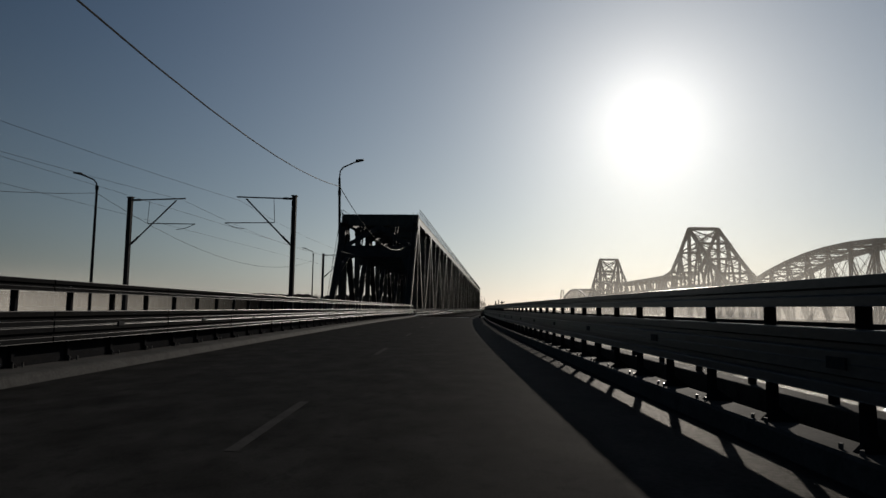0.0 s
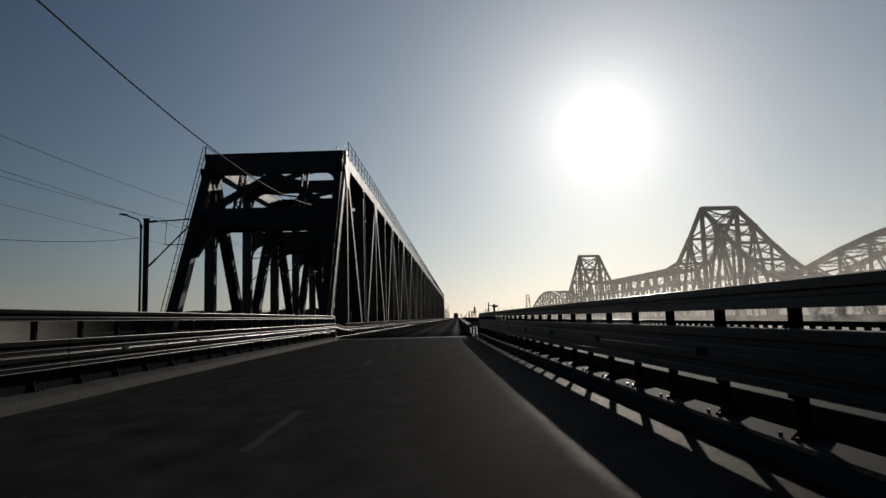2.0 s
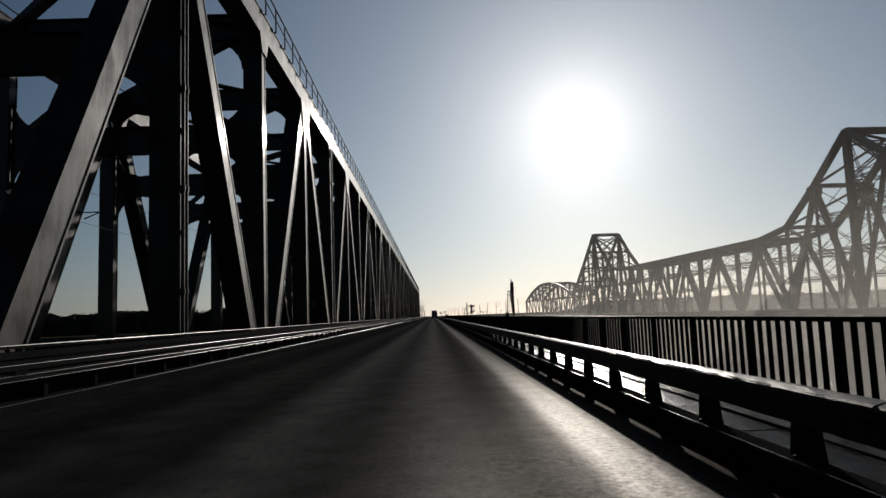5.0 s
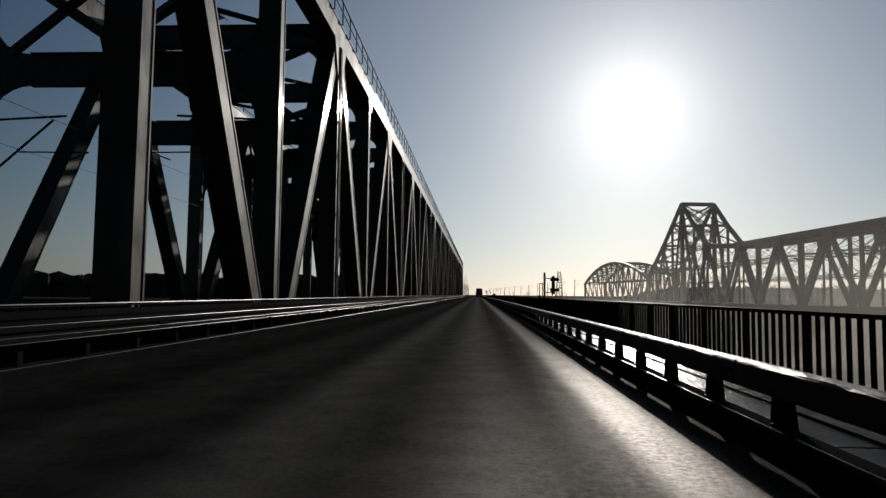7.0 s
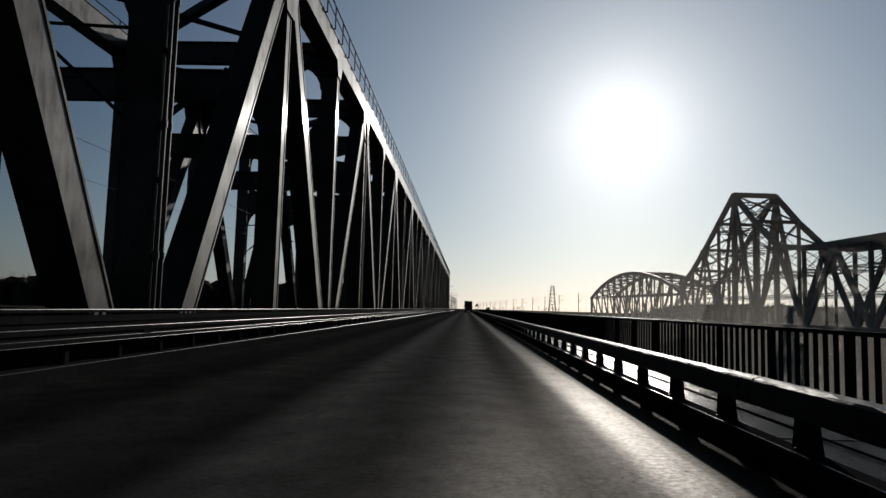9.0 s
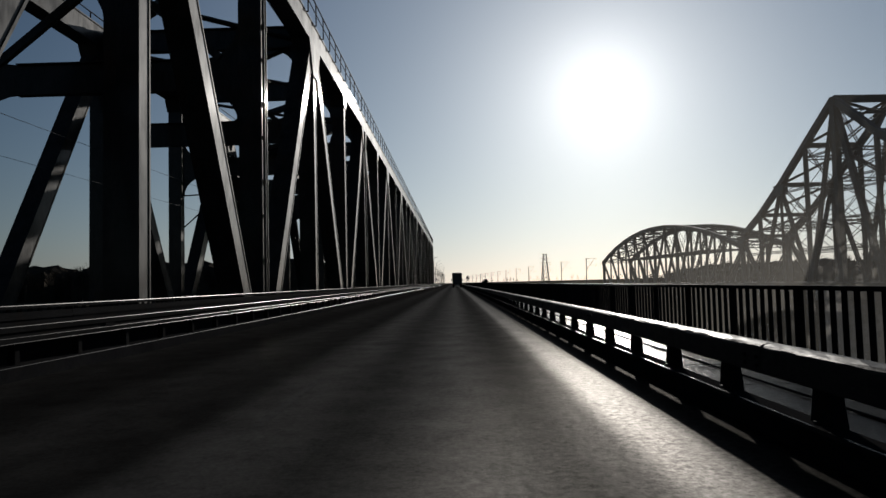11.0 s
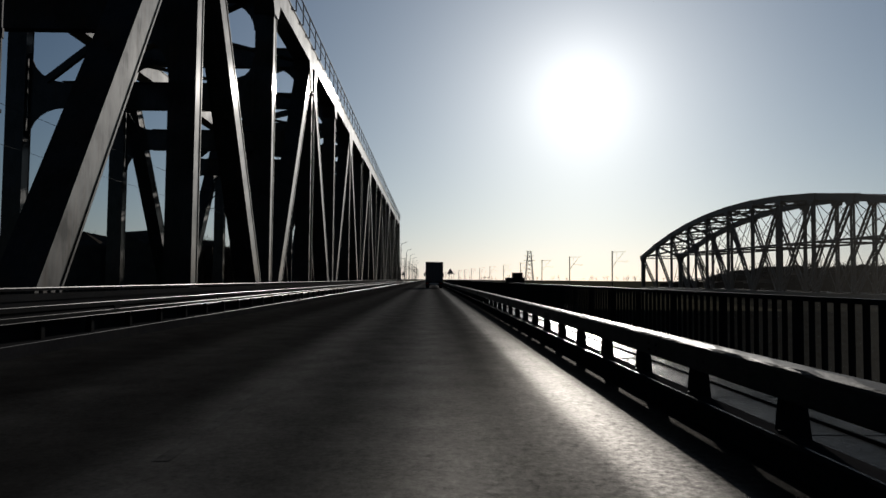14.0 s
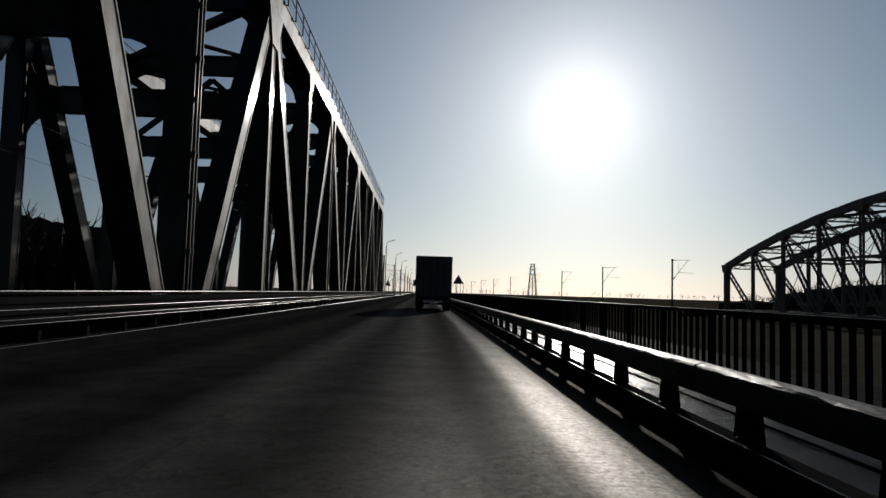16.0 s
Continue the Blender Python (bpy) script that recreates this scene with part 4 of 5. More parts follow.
# end posts, and the rails that lead down to the low guardrail
for s, off, x1, yb in ((1, L_OFF, -6.62, 91.4), (-1, R_OFF, 2.63, 90.2)):
    t = thing("guardrail_transition", "bent galvanised rail joining tall barrier and low guardrail", "guardrail")
    x0 = road_x(yb) + off
    prof = [(p * s, q) for p, q in (ribbed_beam(0.26, 0.12) if s > 0 else w_beam(0.26, 0.12))]
    g = Geo()
    if s > 0:
        stops = [(x0, yb - 0.4, 1.0, 1), (x0 * 0.85 + x1 * 0.15, yb + 1.4, 0.88, 1), (x0 * 0.4 + x1 * 0.6, yb + 3.4, 0.7, 1), (x1, 96.7, 0.66, 1)]
    else:
        stops = [(3.34, 89.7, 0.86, 1.95), (3.26, 90.3, 0.85, 1.7), (3.14, 91.2, 0.855, 1.15), (2.95, 93.1, 0.795, 1), (2.77, 95.0, 0.68, 1), (x1, 96.7, 0.59, 1)]
    k = len(prof)
    for x, y, z, tall in stops:
        g.v += [(x + p, y, z + q * tall) for p, q in prof]
    for j in range(len(stops) - 1):
        g.f += [(j * k + i, j * k + (i + 1) % k, (j + 1) * k + (i + 1) % k, (j + 1) * k + i) for i in range(k)]
    g.f += [tuple(range(k)), tuple(range((len(stops) - 1) * k, len(stops) * k))]
    if s > 0:
        lips = [j * k + i for j in range(len(stops) - 1) for i in GLINT_LIPS]
        part("beam", g.mesh("beam", RAIL_SOOTY, edge=GLINT_EDGE, faces=lips), RAIL_SOOTY, t)
    else:
        part("beam", g, RAIL_DULL, t)
    for f in (0.15, 0.4, 0.65, 0.9):
        y = yb + (96.7 - yb) * f
        x = x0 + (x1 - x0) * f
        part("post", Geo().box(x - 0.1, x + 0.02, y - 0.08, y + 0.08, 0.1, 0.9 - 0.25 * f), FENCE_STEEL, t, bevel=0.01)
    part("end_post", Geo().box(x0 - 0.14, x0 + 0.14, yb - 0.1, yb + 0.25, 0.1, 1.5), STEEL_DARK, t, bevel=0.02)
    part("end_cap", Geo().box(x0 - 0.1, x0 + 0.1, yb - 0.12, yb + 0.04, 1.502, 1.55), STEEL_DARK, t)

# ---- balustrades ----


def fence_panel(length, n_bar, z0, z1, label, group, joined=False, low=0.08):
    """low: how far the bottom rail stands above the footing."""
    t = thing("fence_panel", label, "fence", group)
    g = Geo().prism([(-0.045, z1 - 0.06), (0.045, z1 - 0.06), (0.045, z1 - 0.008), (0.035, z1), (-0.045, z1)], (0, 0.002, 0), (0, length - 0.002, 0), (1, 0, 0), (0, 0, 1))
    part("top_rail", g.mesh("top_rail", FENCE_STEEL, edge=RAIL_DULL, faces=(3,)), FENCE_STEEL, t)
    part("bottom_rail", Geo().box(-0.025, 0.025, 0.002, length - 0.002, z0 + low, z0 + low + 0.05), FENCE_STEEL, t)
    part("post", Geo().box(-0.045, 0.045, -0.055, 0.055, z0 - 0.05, z1 - 0.061), FENCE_STEEL, t, bevel=0.006)
    zb = z0 + low + 0.05
    bar = Geo().box(-0.018, 0.018, -0.036, 0.036, zb, z1 - 0.06).mesh("baluster", FENCE_STEEL)
    spots = [0.055 + (length - 0.11) * (i + 1) / (n_bar + 1) for i in range(n_bar)]
    if joined:
        g = Geo()
        for y in spots:
            g.box(-0.018, 0.018, y - 0.036, y + 0.036, zb, z1 - 0.06)
        tagged(part("baluster", g, FENCE_STEEL, t), kind="stuff")
        return t
    for y in spots:
        part("baluster", bar, None, t, at=(0, y, 0))
    return t


FP = 2.09
F_Y0 = 160.37 - FP * 33
pan = fence_panel(FP, 7, 0.1, 1.13, "dark grey steel balustrade panel along the walkway", "walkway balustrade")
pan.matrix_world = pose(4.62, F_Y0, 0)
for i in range(1, 160):
    copy_thing(pan, pose(4.62, F_Y0 + FP * i, 0))
far_pan = fence_panel(FP, 7, 0.1, 1.13, "dark grey steel balustrade panel along the walkway", "walkway balustrade", True)
far_pan.matrix_world = pose(4.62, F_Y0 + FP * 160, 0)
for i in range(161, 205):
    copy_thing(far_pan, pose(4.62, F_Y0 + FP * i, 0))
edge_pan = fence_panel(FP, 7, 0.1, 1.15, "dark grey steel balustrade panel raised above the viaduct's edge", "approach balustrade", True, 0.24)
edge_pan.matrix_world = on_road(4.66, -46)
for i in range(1, 64):
    copy_thing(edge_pan, on_road(4.66, -46 + FP * i))


def sheet_parapet(length):
    """Closed steel sheet below a handrail, with a slit of daylight broken by short stubs."""
    t = thing("parapet_panel", "dark closed steel parapet panel with slotted handrail beside the truss", "parapet", "truss-side parapet")
    part("sheet", Geo().box(-0.012, 0.012, 0.004, length - 0.004, 0.2, 0.985), FENCE_STEEL, t)
    # the handrail's bright line is painted on its chamfer
    g = Geo().prism([(-0.05, 1.03), (0.05, 1.03), (0.05, 1.078), (0.045, 1.09), (-0.05, 1.09)], (0, 0.003, 0), (0, length - 0.003, 0), (1, 0, 0), (0, 0, 1))
    part("handrail", g.mesh("handrail", FENCE_STEEL, edge=GLINT_EDGE, faces=(2,)), FENCE_STEEL, t)
    part("post", Geo().box(-0.07, -0.014, -0.06, 0.06, 0.2, 1.03), FENCE_STEEL, t)
    g = Geo()
    n = 16
    for i in range(n):
        y = length * (i + 0.5) / n
        g.box(-0.01, 0.01, y - 0.05, y + 0.05, 0.985, 1.03)
    tagged(part("stub", g, FENCE_STEEL, t), kind="stuff")
    for z in (0.88,):
        part("stiffener", Geo().box(0.0125, 0.035, 0.004, length - 0.004, z - 0.02, z + 0.02), FENCE_STEEL, t)
    return t


lpan = sheet_parapet(4.12)
lpan.matrix_world = pose(-6.88, 96.7, 0)
for i in range(1, 100):
    copy_thing(lpan, pose(-6.88, 96.7 + 4.12 * i, 0))

# walkway paving slabs, a joint between each
SLAB = Geo().box(0.1, 1.9, 0.012, 1.648, 0.062, 0.1).mesh("paving_slab", WALKWAY)
for i in range(250):
    ob = part("paving_slab", SLAB, None, walk_base, at=(2.63, 91.0 + 1.66 * i, random.uniform(-0.006, 0.006)))
# service pipe along the walkway
solid("service_pipe", Geo().tube((3.35, 92, 0.115), (3.35, 560, 0.115), 0.014, sides=8), KERB, "thin dark service pipe lying along the walkway", "pipe", kind="")

# ---- expansion joint ----
joint = thing("expansion_joint", "polished steel comb expansion joint across the road", "expansion joint")
part("frame", Geo().box(-6.36, 2.5, 89.25, 90.88, 0.002, 0.006), RUBBER, joint, "dark joint filler")
TOOTH = Geo().box(-0.024, 0.024, 0, 0.37, 0.006, 0.022).mesh("tooth", JOINT_STEEL)
for i in range(93):
    part("tooth", TOOTH, None, joint, at=(-6.3 + 0.0953 * i, 89.66, 0))
    part("tooth", TOOTH, None, joint, at=(-6.252 + 0.0953 * i, 90.1, 0))
RIM = Geo().box(-0.73, 0.73, -0.185, 0.185, 0.006, 0.024).mesh("rim_plate", JOINT_STEEL)
HOLE = Geo().tube((0, 0, 0.022), (0, 0, 0.027), 0.033, sides=8).mesh("countersunk_bolt", RUBBER)
for i in range(6):
    x = -5.62 + 1.476 * i
    for y in (89.46, 90.67):
        rim = part("rim_plate", RIM, None, joint, at=(x, y, 0))
        for e in (-0.55, -0.18, 0.18, 0.55):
            part("countersunk_bolt", HOLE, None, rim, at=(e, 0, 0))
part("middle_bar", Geo().box(-6.34, 2.48, 90.035, 90.095, 0.006, 0.021), JOINT_STEEL, joint)

# lane markings
for k in range(-11, 45):
    y0 = 99.6 + 11.75 * k
    if y0 < -60 or y0 > 560:
        continue
    if y0 < 90 < y0 + 3:
        continue
    g = Geo()
    for j in range(4):
        ya, yb = y0 + 0.75 * j, y0 + 0.75 * (j + 1)
        xa, xb = road_x(ya) - 1.86, road_x(yb) - 1.86
        g.add([(xa - 0.06, ya, 0.004), (xa + 0.06, ya, 0.004), (xb + 0.06, yb, 0.004), (xb - 0.06, yb, 0.004)], [(0, 1, 2, 3)])
    solid("lane_marking", g, PAINT_WORN, "worn white lane dash on the asphalt", "road marking", "structure", "lane dashes")

# ---- old cantilever railway bridge across the water ----
OLD_M = pose(68.8, 223.8, 0, 0, 0, 3.29)
WIDTH = 9.6
T2 = 138.4


def old_span(name, label):
    return thing(name, label, "bridge", "spans of the old railway bridge", at=OLD_M)


def heavy(t, name, a, b, wide, deep, ref=(1, 0, 0)):
    return part(name, Geo().section(a, b, wide, deep, ref, 0.08, 0.05), OLD_STEEL, t)


def laced(t, name, a, b, wide, deep, ref=(1, 0, 0), lace=0.07):
    return part(name, Geo().lattice(a, b, wide, deep, ref, wide * 0.22, None, lace), OLD_STEEL, t)


def rod(t, a, b, wide=0.11):
    return part("tie_rod", Geo().bar(a, b, wide, 0.06), OLD_STEEL, t)


cant = old_span("cantilever_span", "old dark riveted iron cantilever truss with two pointed towers")
inner = [(0, 28.9), (9.2, 21.6), (18.4, 15.4), (27.6, 14.1)]
outer = [(-8.2, 23.2), (-16.2, 17.6), (-23.8, 12.8), (-31.0, 9.2)]
half = list(reversed(outer)) + inner
n_mid = 9
mid = [(27.6 + (T2 - 55.2) * i / n_mid, 14.05) for i in range(1, n_mid)]
# the shore arm of the first tower runs one bay further
topline = [(-39.6, 7.0)] + half + mid + [(T2 - y, z) for y, z in reversed(half)]
apex = [k for k, (y, z) in enumerate(topline) if (k - 5) % 2 == 1]   # counted from the first tower
ZB = -0.6
bays = list(zip(topline, topline[1:]))
for x in (0.0, WIDTH):
    for k, ((y0, z0), (y1, z1)) in enumerate(bays):
        heavy(cant, "top_chord", (x, y0, z0), (x, y1, z1), 1.0, 0.85)
        heavy(cant, "bottom_chord", (x, y0, ZB), (x, y1, ZB), 0.9, 0.75)
        # broad diagonals run down from every second node of the top chord
        a, b = ((y0, z0), (y1, ZB)) if k in apex else ((y1, z1), (y0, ZB))
        far_arm = y0 < -8 or y1 > T2 + 8
        if a[1] > 13 and far_arm:
            laced(cant, "diagonal", (x, a[0], a[1] - 0.5), (x, b[0], b[1]), 0.75, 0.45, lace=0.06)
        else:
            heavy(cant, "diagonal", (x, a[0], a[1] - 0.5), (x, b[0], b[1]), 1.05 if min(z0, z1) > 12 else 0.7, 0.6)
        # light horizontals, and rods crossed between them
        levels = [z for z in (5.4, 9.9, 16.0, 21.0) if z < min(z0, z1) - 1.0]
        for z in levels:
            laced(cant, "stiffener", (x, y0, z), (x, y1, z), 0.5 if z < 6 else 0.36, 0.25, lace=0.05)
        for lo, hi in zip(levels, levels[1:] + [min(z0, z1) - 0.4]):
            rod(cant, (x, y0, lo), (x, y1, hi))
            rod(cant, (x, y1, lo), (x, y0, hi))
    for k, (y, z) in enumerate(topline):
        tower = y in (0, T2)
        if tower:
            heavy(cant, "tower_post", (x, y, ZB), (x, y, z), 1.15, 0.9)
        elif k in apex:
            heavy(cant, "hanger", (x, y, ZB), (x, y, z - 0.4), 0.3, 0.4)
            part("gusset_plate", Geo().prism([(-1.7, 0.3), (-1.2, -1.6), (1.2, -1.6), (1.7, 0.3)], (x - 0.46, y, z - 0.3), (x + 0.46, y, z - 0.3), (0, 1, 0), (0, 0, 1)), OLD_STEEL, cant)
        else:
            heavy(cant, "post", (x, y, ZB), (x, y, z - 0.4), 0.55, 0.6)
for k, (y, z) in enumerate(topline):
    # transverse frames: top strut and lattice struts below it
    heavy(cant, "cross_strut", (0, y, z), (WIDTH, y, z), 0.7 if z < 28 else 1.1, 0.7, (0, 1, 0))
    for zz in (9.9, 16.0, 21.0):
        if z > zz + 2:
            laced(cant, "cross_strut", (0, y, zz), (WIDTH, y, zz), 0.7, 0.3, (0, 1, 0), 0.06)
    if z > 12:
        rod(cant, (0, y, 9.9), (WIDTH, y, min(z, 15.6) - 0.4), 0.14)
        rod(cant, (WIDTH, y, 9.9), (0, y, min(z, 15.6) - 0.4), 0.14)
    part("floor_beam", Geo().box(0, WIDTH, y - 0.15, y + 0.15, -1.4, -0.2), OLD_STEEL, cant)
for (y0, z0), (y1, z1) in bays:
    laced(cant, "top_lateral", (0, y0, z0), (WIDTH, y1, z1), 0.5, 0.25, (0, 0.4, 1), 0.06)
    laced(cant, "top_lateral", (WIDTH, y0, z0), (0, y1, z1), 0.5, 0.25, (0, 0.4, 1), 0.06)
for yt in (0.0, T2):
    # lattice bracing between the two peaks
    for z0, z1 in ((28.2, 21.2), (21.0, 16.0)):
        laced(cant, "portal_brace", (0, yt, z0), (WIDTH, yt, z1), 0.6, 0.35, (0, 1, 0), 0.08)
        laced(cant, "portal_brace", (WIDTH, yt, z0), (0, yt, z1), 0.6, 0.35, (0, 1, 0), 0.08)
    laced(cant, "portal_beam", (0, yt, 26.9), (WIDTH, yt, 26.9), 0.8, 0.4, (0, 1, 0), 0.08)
part("deck", Geo().box(0.5, WIDTH - 0.5, -39.6, T2 + 31, -0.9, -0.5), OLD_STEEL, cant)
for x in (-0.6, WIDTH + 0.6):
    part("walkway_edge", Geo().box(x - 0.4, x + 0.4, -39.6, T2 + 31, -0.35, -0.2), OLD_STEEL, cant)


def arch_span(y0, label):
    t = old_span("arch_span", label)
    n, length = 12, 99.7
    p = length / n
    node = [(y0 + p * k, 7.2 + 7.8 * (1 - ((k - 6) / 6) ** 2)) for k in range(n + 1)]
    for x in (0.0, WIDTH):
        for k in range(n):
            (ya, za), (yb, zb) = node[k], node[k + 1]
            heavy(t, "top_chord", (x, ya, za), (x, yb, zb), 0.95, 0.85)
            heavy(t, "bottom_chord", (x, ya, ZB), (x, yb, ZB), 0.75, 0.7)
            a, b = ((ya, za), (yb, ZB)) if k < n / 2 else ((yb, zb), (ya, ZB))
            part("diagonal", Geo().lattice((x, a[0], a[1] - 0.4), (x, b[0], b[1]), 0.95, 0.3, (1, 0, 0), 0.15, 0.55, 0.09), OLD_STEEL, t)
            if 2 <= k <= n - 3:
                c, d = ((ya, ZB), (yb, zb)) if k < n / 2 else ((yb, ZB), (ya, za))
                part("tie_rod", Geo().bar((x, c[0], c[1]), (x, d[0], d[1]), 0.12, 0.05), OLD_STEEL, t)
                zz = 6.8 + 0.5
                part("stiffener", Geo().bar((x, ya, zz), (x, yb, zz), 0.3, 0.25), OLD_STEEL, t)
                part("tie_rod", Geo().bar((x, ya, zz), (x, yb, zb - 0.4), 0.1, 0.04), OLD_STEEL, t)
                part("tie_rod", Geo().bar((x, yb, zz), (x, ya, za - 0.4), 0.1, 0.04), OLD_STEEL, t)
        for k, (y, z) in enumerate(node):
            if k in (0, n):
                heavy(t, "end_post", (x, y, ZB), (x, y, z), 0.8, 0.8)
            else:
                part("post", Geo().lattice((x, y, ZB), (x, y, z), 0.7, 0.3, (1, 0, 0), 0.13, 0.65, 0.06), OLD_STEEL, t)
            part("gusset_plate", Geo().prism([(-1.1, 0.35), (-0.7, -1.0), (0.7, -1.0), (1.1, 0.35)], (x - 0.46, y, z), (x + 0.46, y, z), (0, 1, 0), (0, 0, 1)), OLD_STEEL, t)
    for k in range(n + 1):
        y, z = node[k]
        laced(t, "cross_strut", (0, y, z), (WIDTH, y, z), 0.8, 0.4, (0, 1, 0))
        part("floor_beam", Geo().box(0, WIDTH, y - 0.15, y + 0.15, -1.4, -0.2), OLD_STEEL, t)
        if 2 <= k <= n - 2:
            part("cross_strut", Geo().bar((0, y, 7.3), (WIDTH, y, 7.3), 0.3, 0.25, (0, 1, 0)), OLD_STEEL, t)
        if k < n:
            yb, zb = node[k + 1]
            laced(t, "top_lateral", (0, y, z), (WIDTH, yb, zb), 0.5, 0.25, (0, 0.4, 1))
            laced(t, "top_lateral", (WIDTH, y, z), (0, yb, zb), 0.5, 0.25, (0, 0.4, 1))
    part("deck", Geo().box(0.5, WIDTH - 0.5, y0, y0 + length, -0.9, -0.5), OLD_STEEL, t)
    return t


arch_span(-139.6, "old dark iron bow-topped truss span with laced members")
arch_span(T2 + 31.2, "old dark iron bow-topped truss span ending at the bank")
for y in (-140.1, 0.0, T2, 269.6):
    p = thing("stone_pier", "tapered ashlar stone pier of the old bridge", "bridge pier", "stone piers", at=OLD_M)
    g = Geo().add([(-4, y - 4, -29), (WIDTH + 4, y - 4, -29), (WIDTH + 4, y + 4, -29), (-4, y + 4, -29), (-2, y - 2.6, -3), (WIDTH + 2, y - 2.6, -3), (WIDTH + 2, y + 2.6, -3), (-2, y + 2.6, -3)],
                  [(3, 2, 1, 0), (4, 5, 6, 7), (0, 1, 5, 4), (1, 2, 6, 5), (2, 3, 7, 6), (3, 0, 4, 7)])
    part("shaft", g, STONE, p)
    part("capstone", Geo().box(-2.6, WIDTH + 2.6, y - 3.2, y + 3.2, -3, -1.45), STONE, p, bevel=0.08)
# embankment that carries the old line on from the bridge
g = Geo()
prof = [(-6, -0.9), (-16, -3.2), (26, -3.2), (16, -0.9)]
g.prism([(p, q) for p, q in prof], (0, 270, 0), (0, 1400, 0), (1, 0, 0), (0, 0, 1))
ob = solid("railway_embankment", g, LAND, "grassy embankment of the old railway", "embankment")
ob.matrix_world = OLD_M

# ---- masts, lamps, wires ----


def catenary_mast(side, label, z_top=8.5):
    """Steel mast with a cantilever bracket over one track; side: which way the bracket reaches."""
    t = thing("catenary_mast", label, "catenary mast", "catenary masts")
    part("mast", Geo().box(-0.14, 0.14, -0.14, 0.14, -1.2, z_top), STEEL_DARK, t, bevel=0.015)
    part("mast_cap", Geo().box(-0.18, 0.18, -0.18, 0.18, z_top, z_top + 0.08), STEEL_DARK, t)
    part("top_arm", Geo().tube((0, 0, z_top - 0.15), (side * 3.95, 0, z_top - 0.02), 0.045), STEEL_DARK, t)
    part("strut_arm", Geo().tube((0, 0, 5.1), (side * 3.3, 0, z_top - 0.15), 0.05), STEEL_DARK, t)
    part("steady_arm", Geo().tube((side * 1.3, 0, 6.75), (side * 4.7, 0, 6.72), 0.03), STEEL_DARK, t)
    part("registration_arm", Geo().path([(side * 4.7, 0, 6.72), (side * 4.1, 0, 6.45), (side * 3.4, 0, 6.33)], 0.02), STEEL_DARK, t)
    part("hanger", Geo().tube((side * 1.4, 0, z_top - 0.1), (side * 1.3, 0, 6.8), 0.018), STEEL_DARK, t)
    part("insulator", Geo().tube((side * 0.2, 0, z_top - 0.14), (side * 0.75, 0, z_top - 0.12), 0.075), STEEL_DARK, t)
    part("insulator", Geo().tube((side * 0.25, 0, 5.36), (side * 0.7, 0, 5.8), 0.075), STEEL_DARK, t)
    return t


def at_mast(t, x, y, turn=0):
    t.matrix_world = pose(x, y, 0, 0, 0, turn)
    return t


east = at_mast(catenary_mast(-1, "dark steel catenary mast with bracket beside the railway"), -8.6, 42.3)
west = at_mast(catenary_mast(1, "dark steel catenary mast with bracket beside the railway"), -20.4, 43.0)
copy_thing(east, pose(-8.75, 96.4, 0))
copy_thing(west, pose(-19.25, 89.7, 0))
for i in range(8):
    copy_thing(east, pose(-8.6, 515 + 46 * i, 0))
    copy_thing(west, pose(-20.4, 516 + 46 * i, 0))
# brackets hung inside the truss
INBR = [("bracket_arm", Geo().tube((0, 0, 7.6), (3.0, 0, 7.75), 0.045).mesh("bracket_arm", STEEL_DARK)),
        ("bracket_arm", Geo().tube((0, 0, 5.4), (2.5, 0, 7.6), 0.045).mesh("bracket_arm", STEEL_DARK)),
        ("steady_arm", Geo().path([(1.2, 0, 6.4), (3.9, 0, 6.38), (3.2, 0, 6.1)], 0.028).mesh("steady_arm", STEEL_DARK))]
for k in range(1, N_PANEL, 4):
    for s, x in ((1, X_FAR + 0.45), (-1, X_NEAR - 0.45)):
        t = thing("catenary_bracket", "dark overhead-line bracket fixed to a truss post", "catenary bracket", "catenary brackets", at=pose(x, ys_node[k], 0, 0, 0, 0 if s > 0 else 180))
        for nm, me in INBR:
            part(nm, me, None, t)

# old line's masts beyond the arch
omast = catenary_mast(1, "far catenary mast of the old railway line", 9.4)
first = True
for i, yl in enumerate((289, 333, 375, 420, 468, 518, 566, 614, 662, 710, 758, 806, 854, 902)):
    m = OLD_M @ pose(-1.2, yl, 0)
    if first:
        omast.matrix_world, first = m, False
    else:
        copy_thing(omast, m)


def street_lamp(arm, label, z_top=9.9):
    t = thing("street_lamp", label, "street lamp", "street lamps")
    part("pole", Geo().tube((0, 0, -0.3), (0, 0, z_top - 0.7), 0.11, 0.075), STEEL_DARK, t)
    curve = [(0, 0, z_top - 0.7), (0.05 * arm, 0, z_top - 0.25), (0.25 * arm, 0, z_top), (1.25 * arm, 0, z_top + 0.4)]
    part("arm", Geo().path(curve, 0.05, 8), STEEL_DARK, t)
    part("lamp_head", Geo().prism([(0, -0.05), (0.5 * arm, 0.06), (0.5 * arm, 0.14), (0, 0.12)], (1.15 * arm, -0.13, z_top + 0.36), (1.15 * arm, 0.13, z_top + 0.36), (1, 0, 0), (0, 0, 1)), STEEL_DARK, t)
    part("collar", Geo().tube((0, 0, 8.7), (0, 0, 9.0), 0.11), STEEL_DARK, t)
    return t


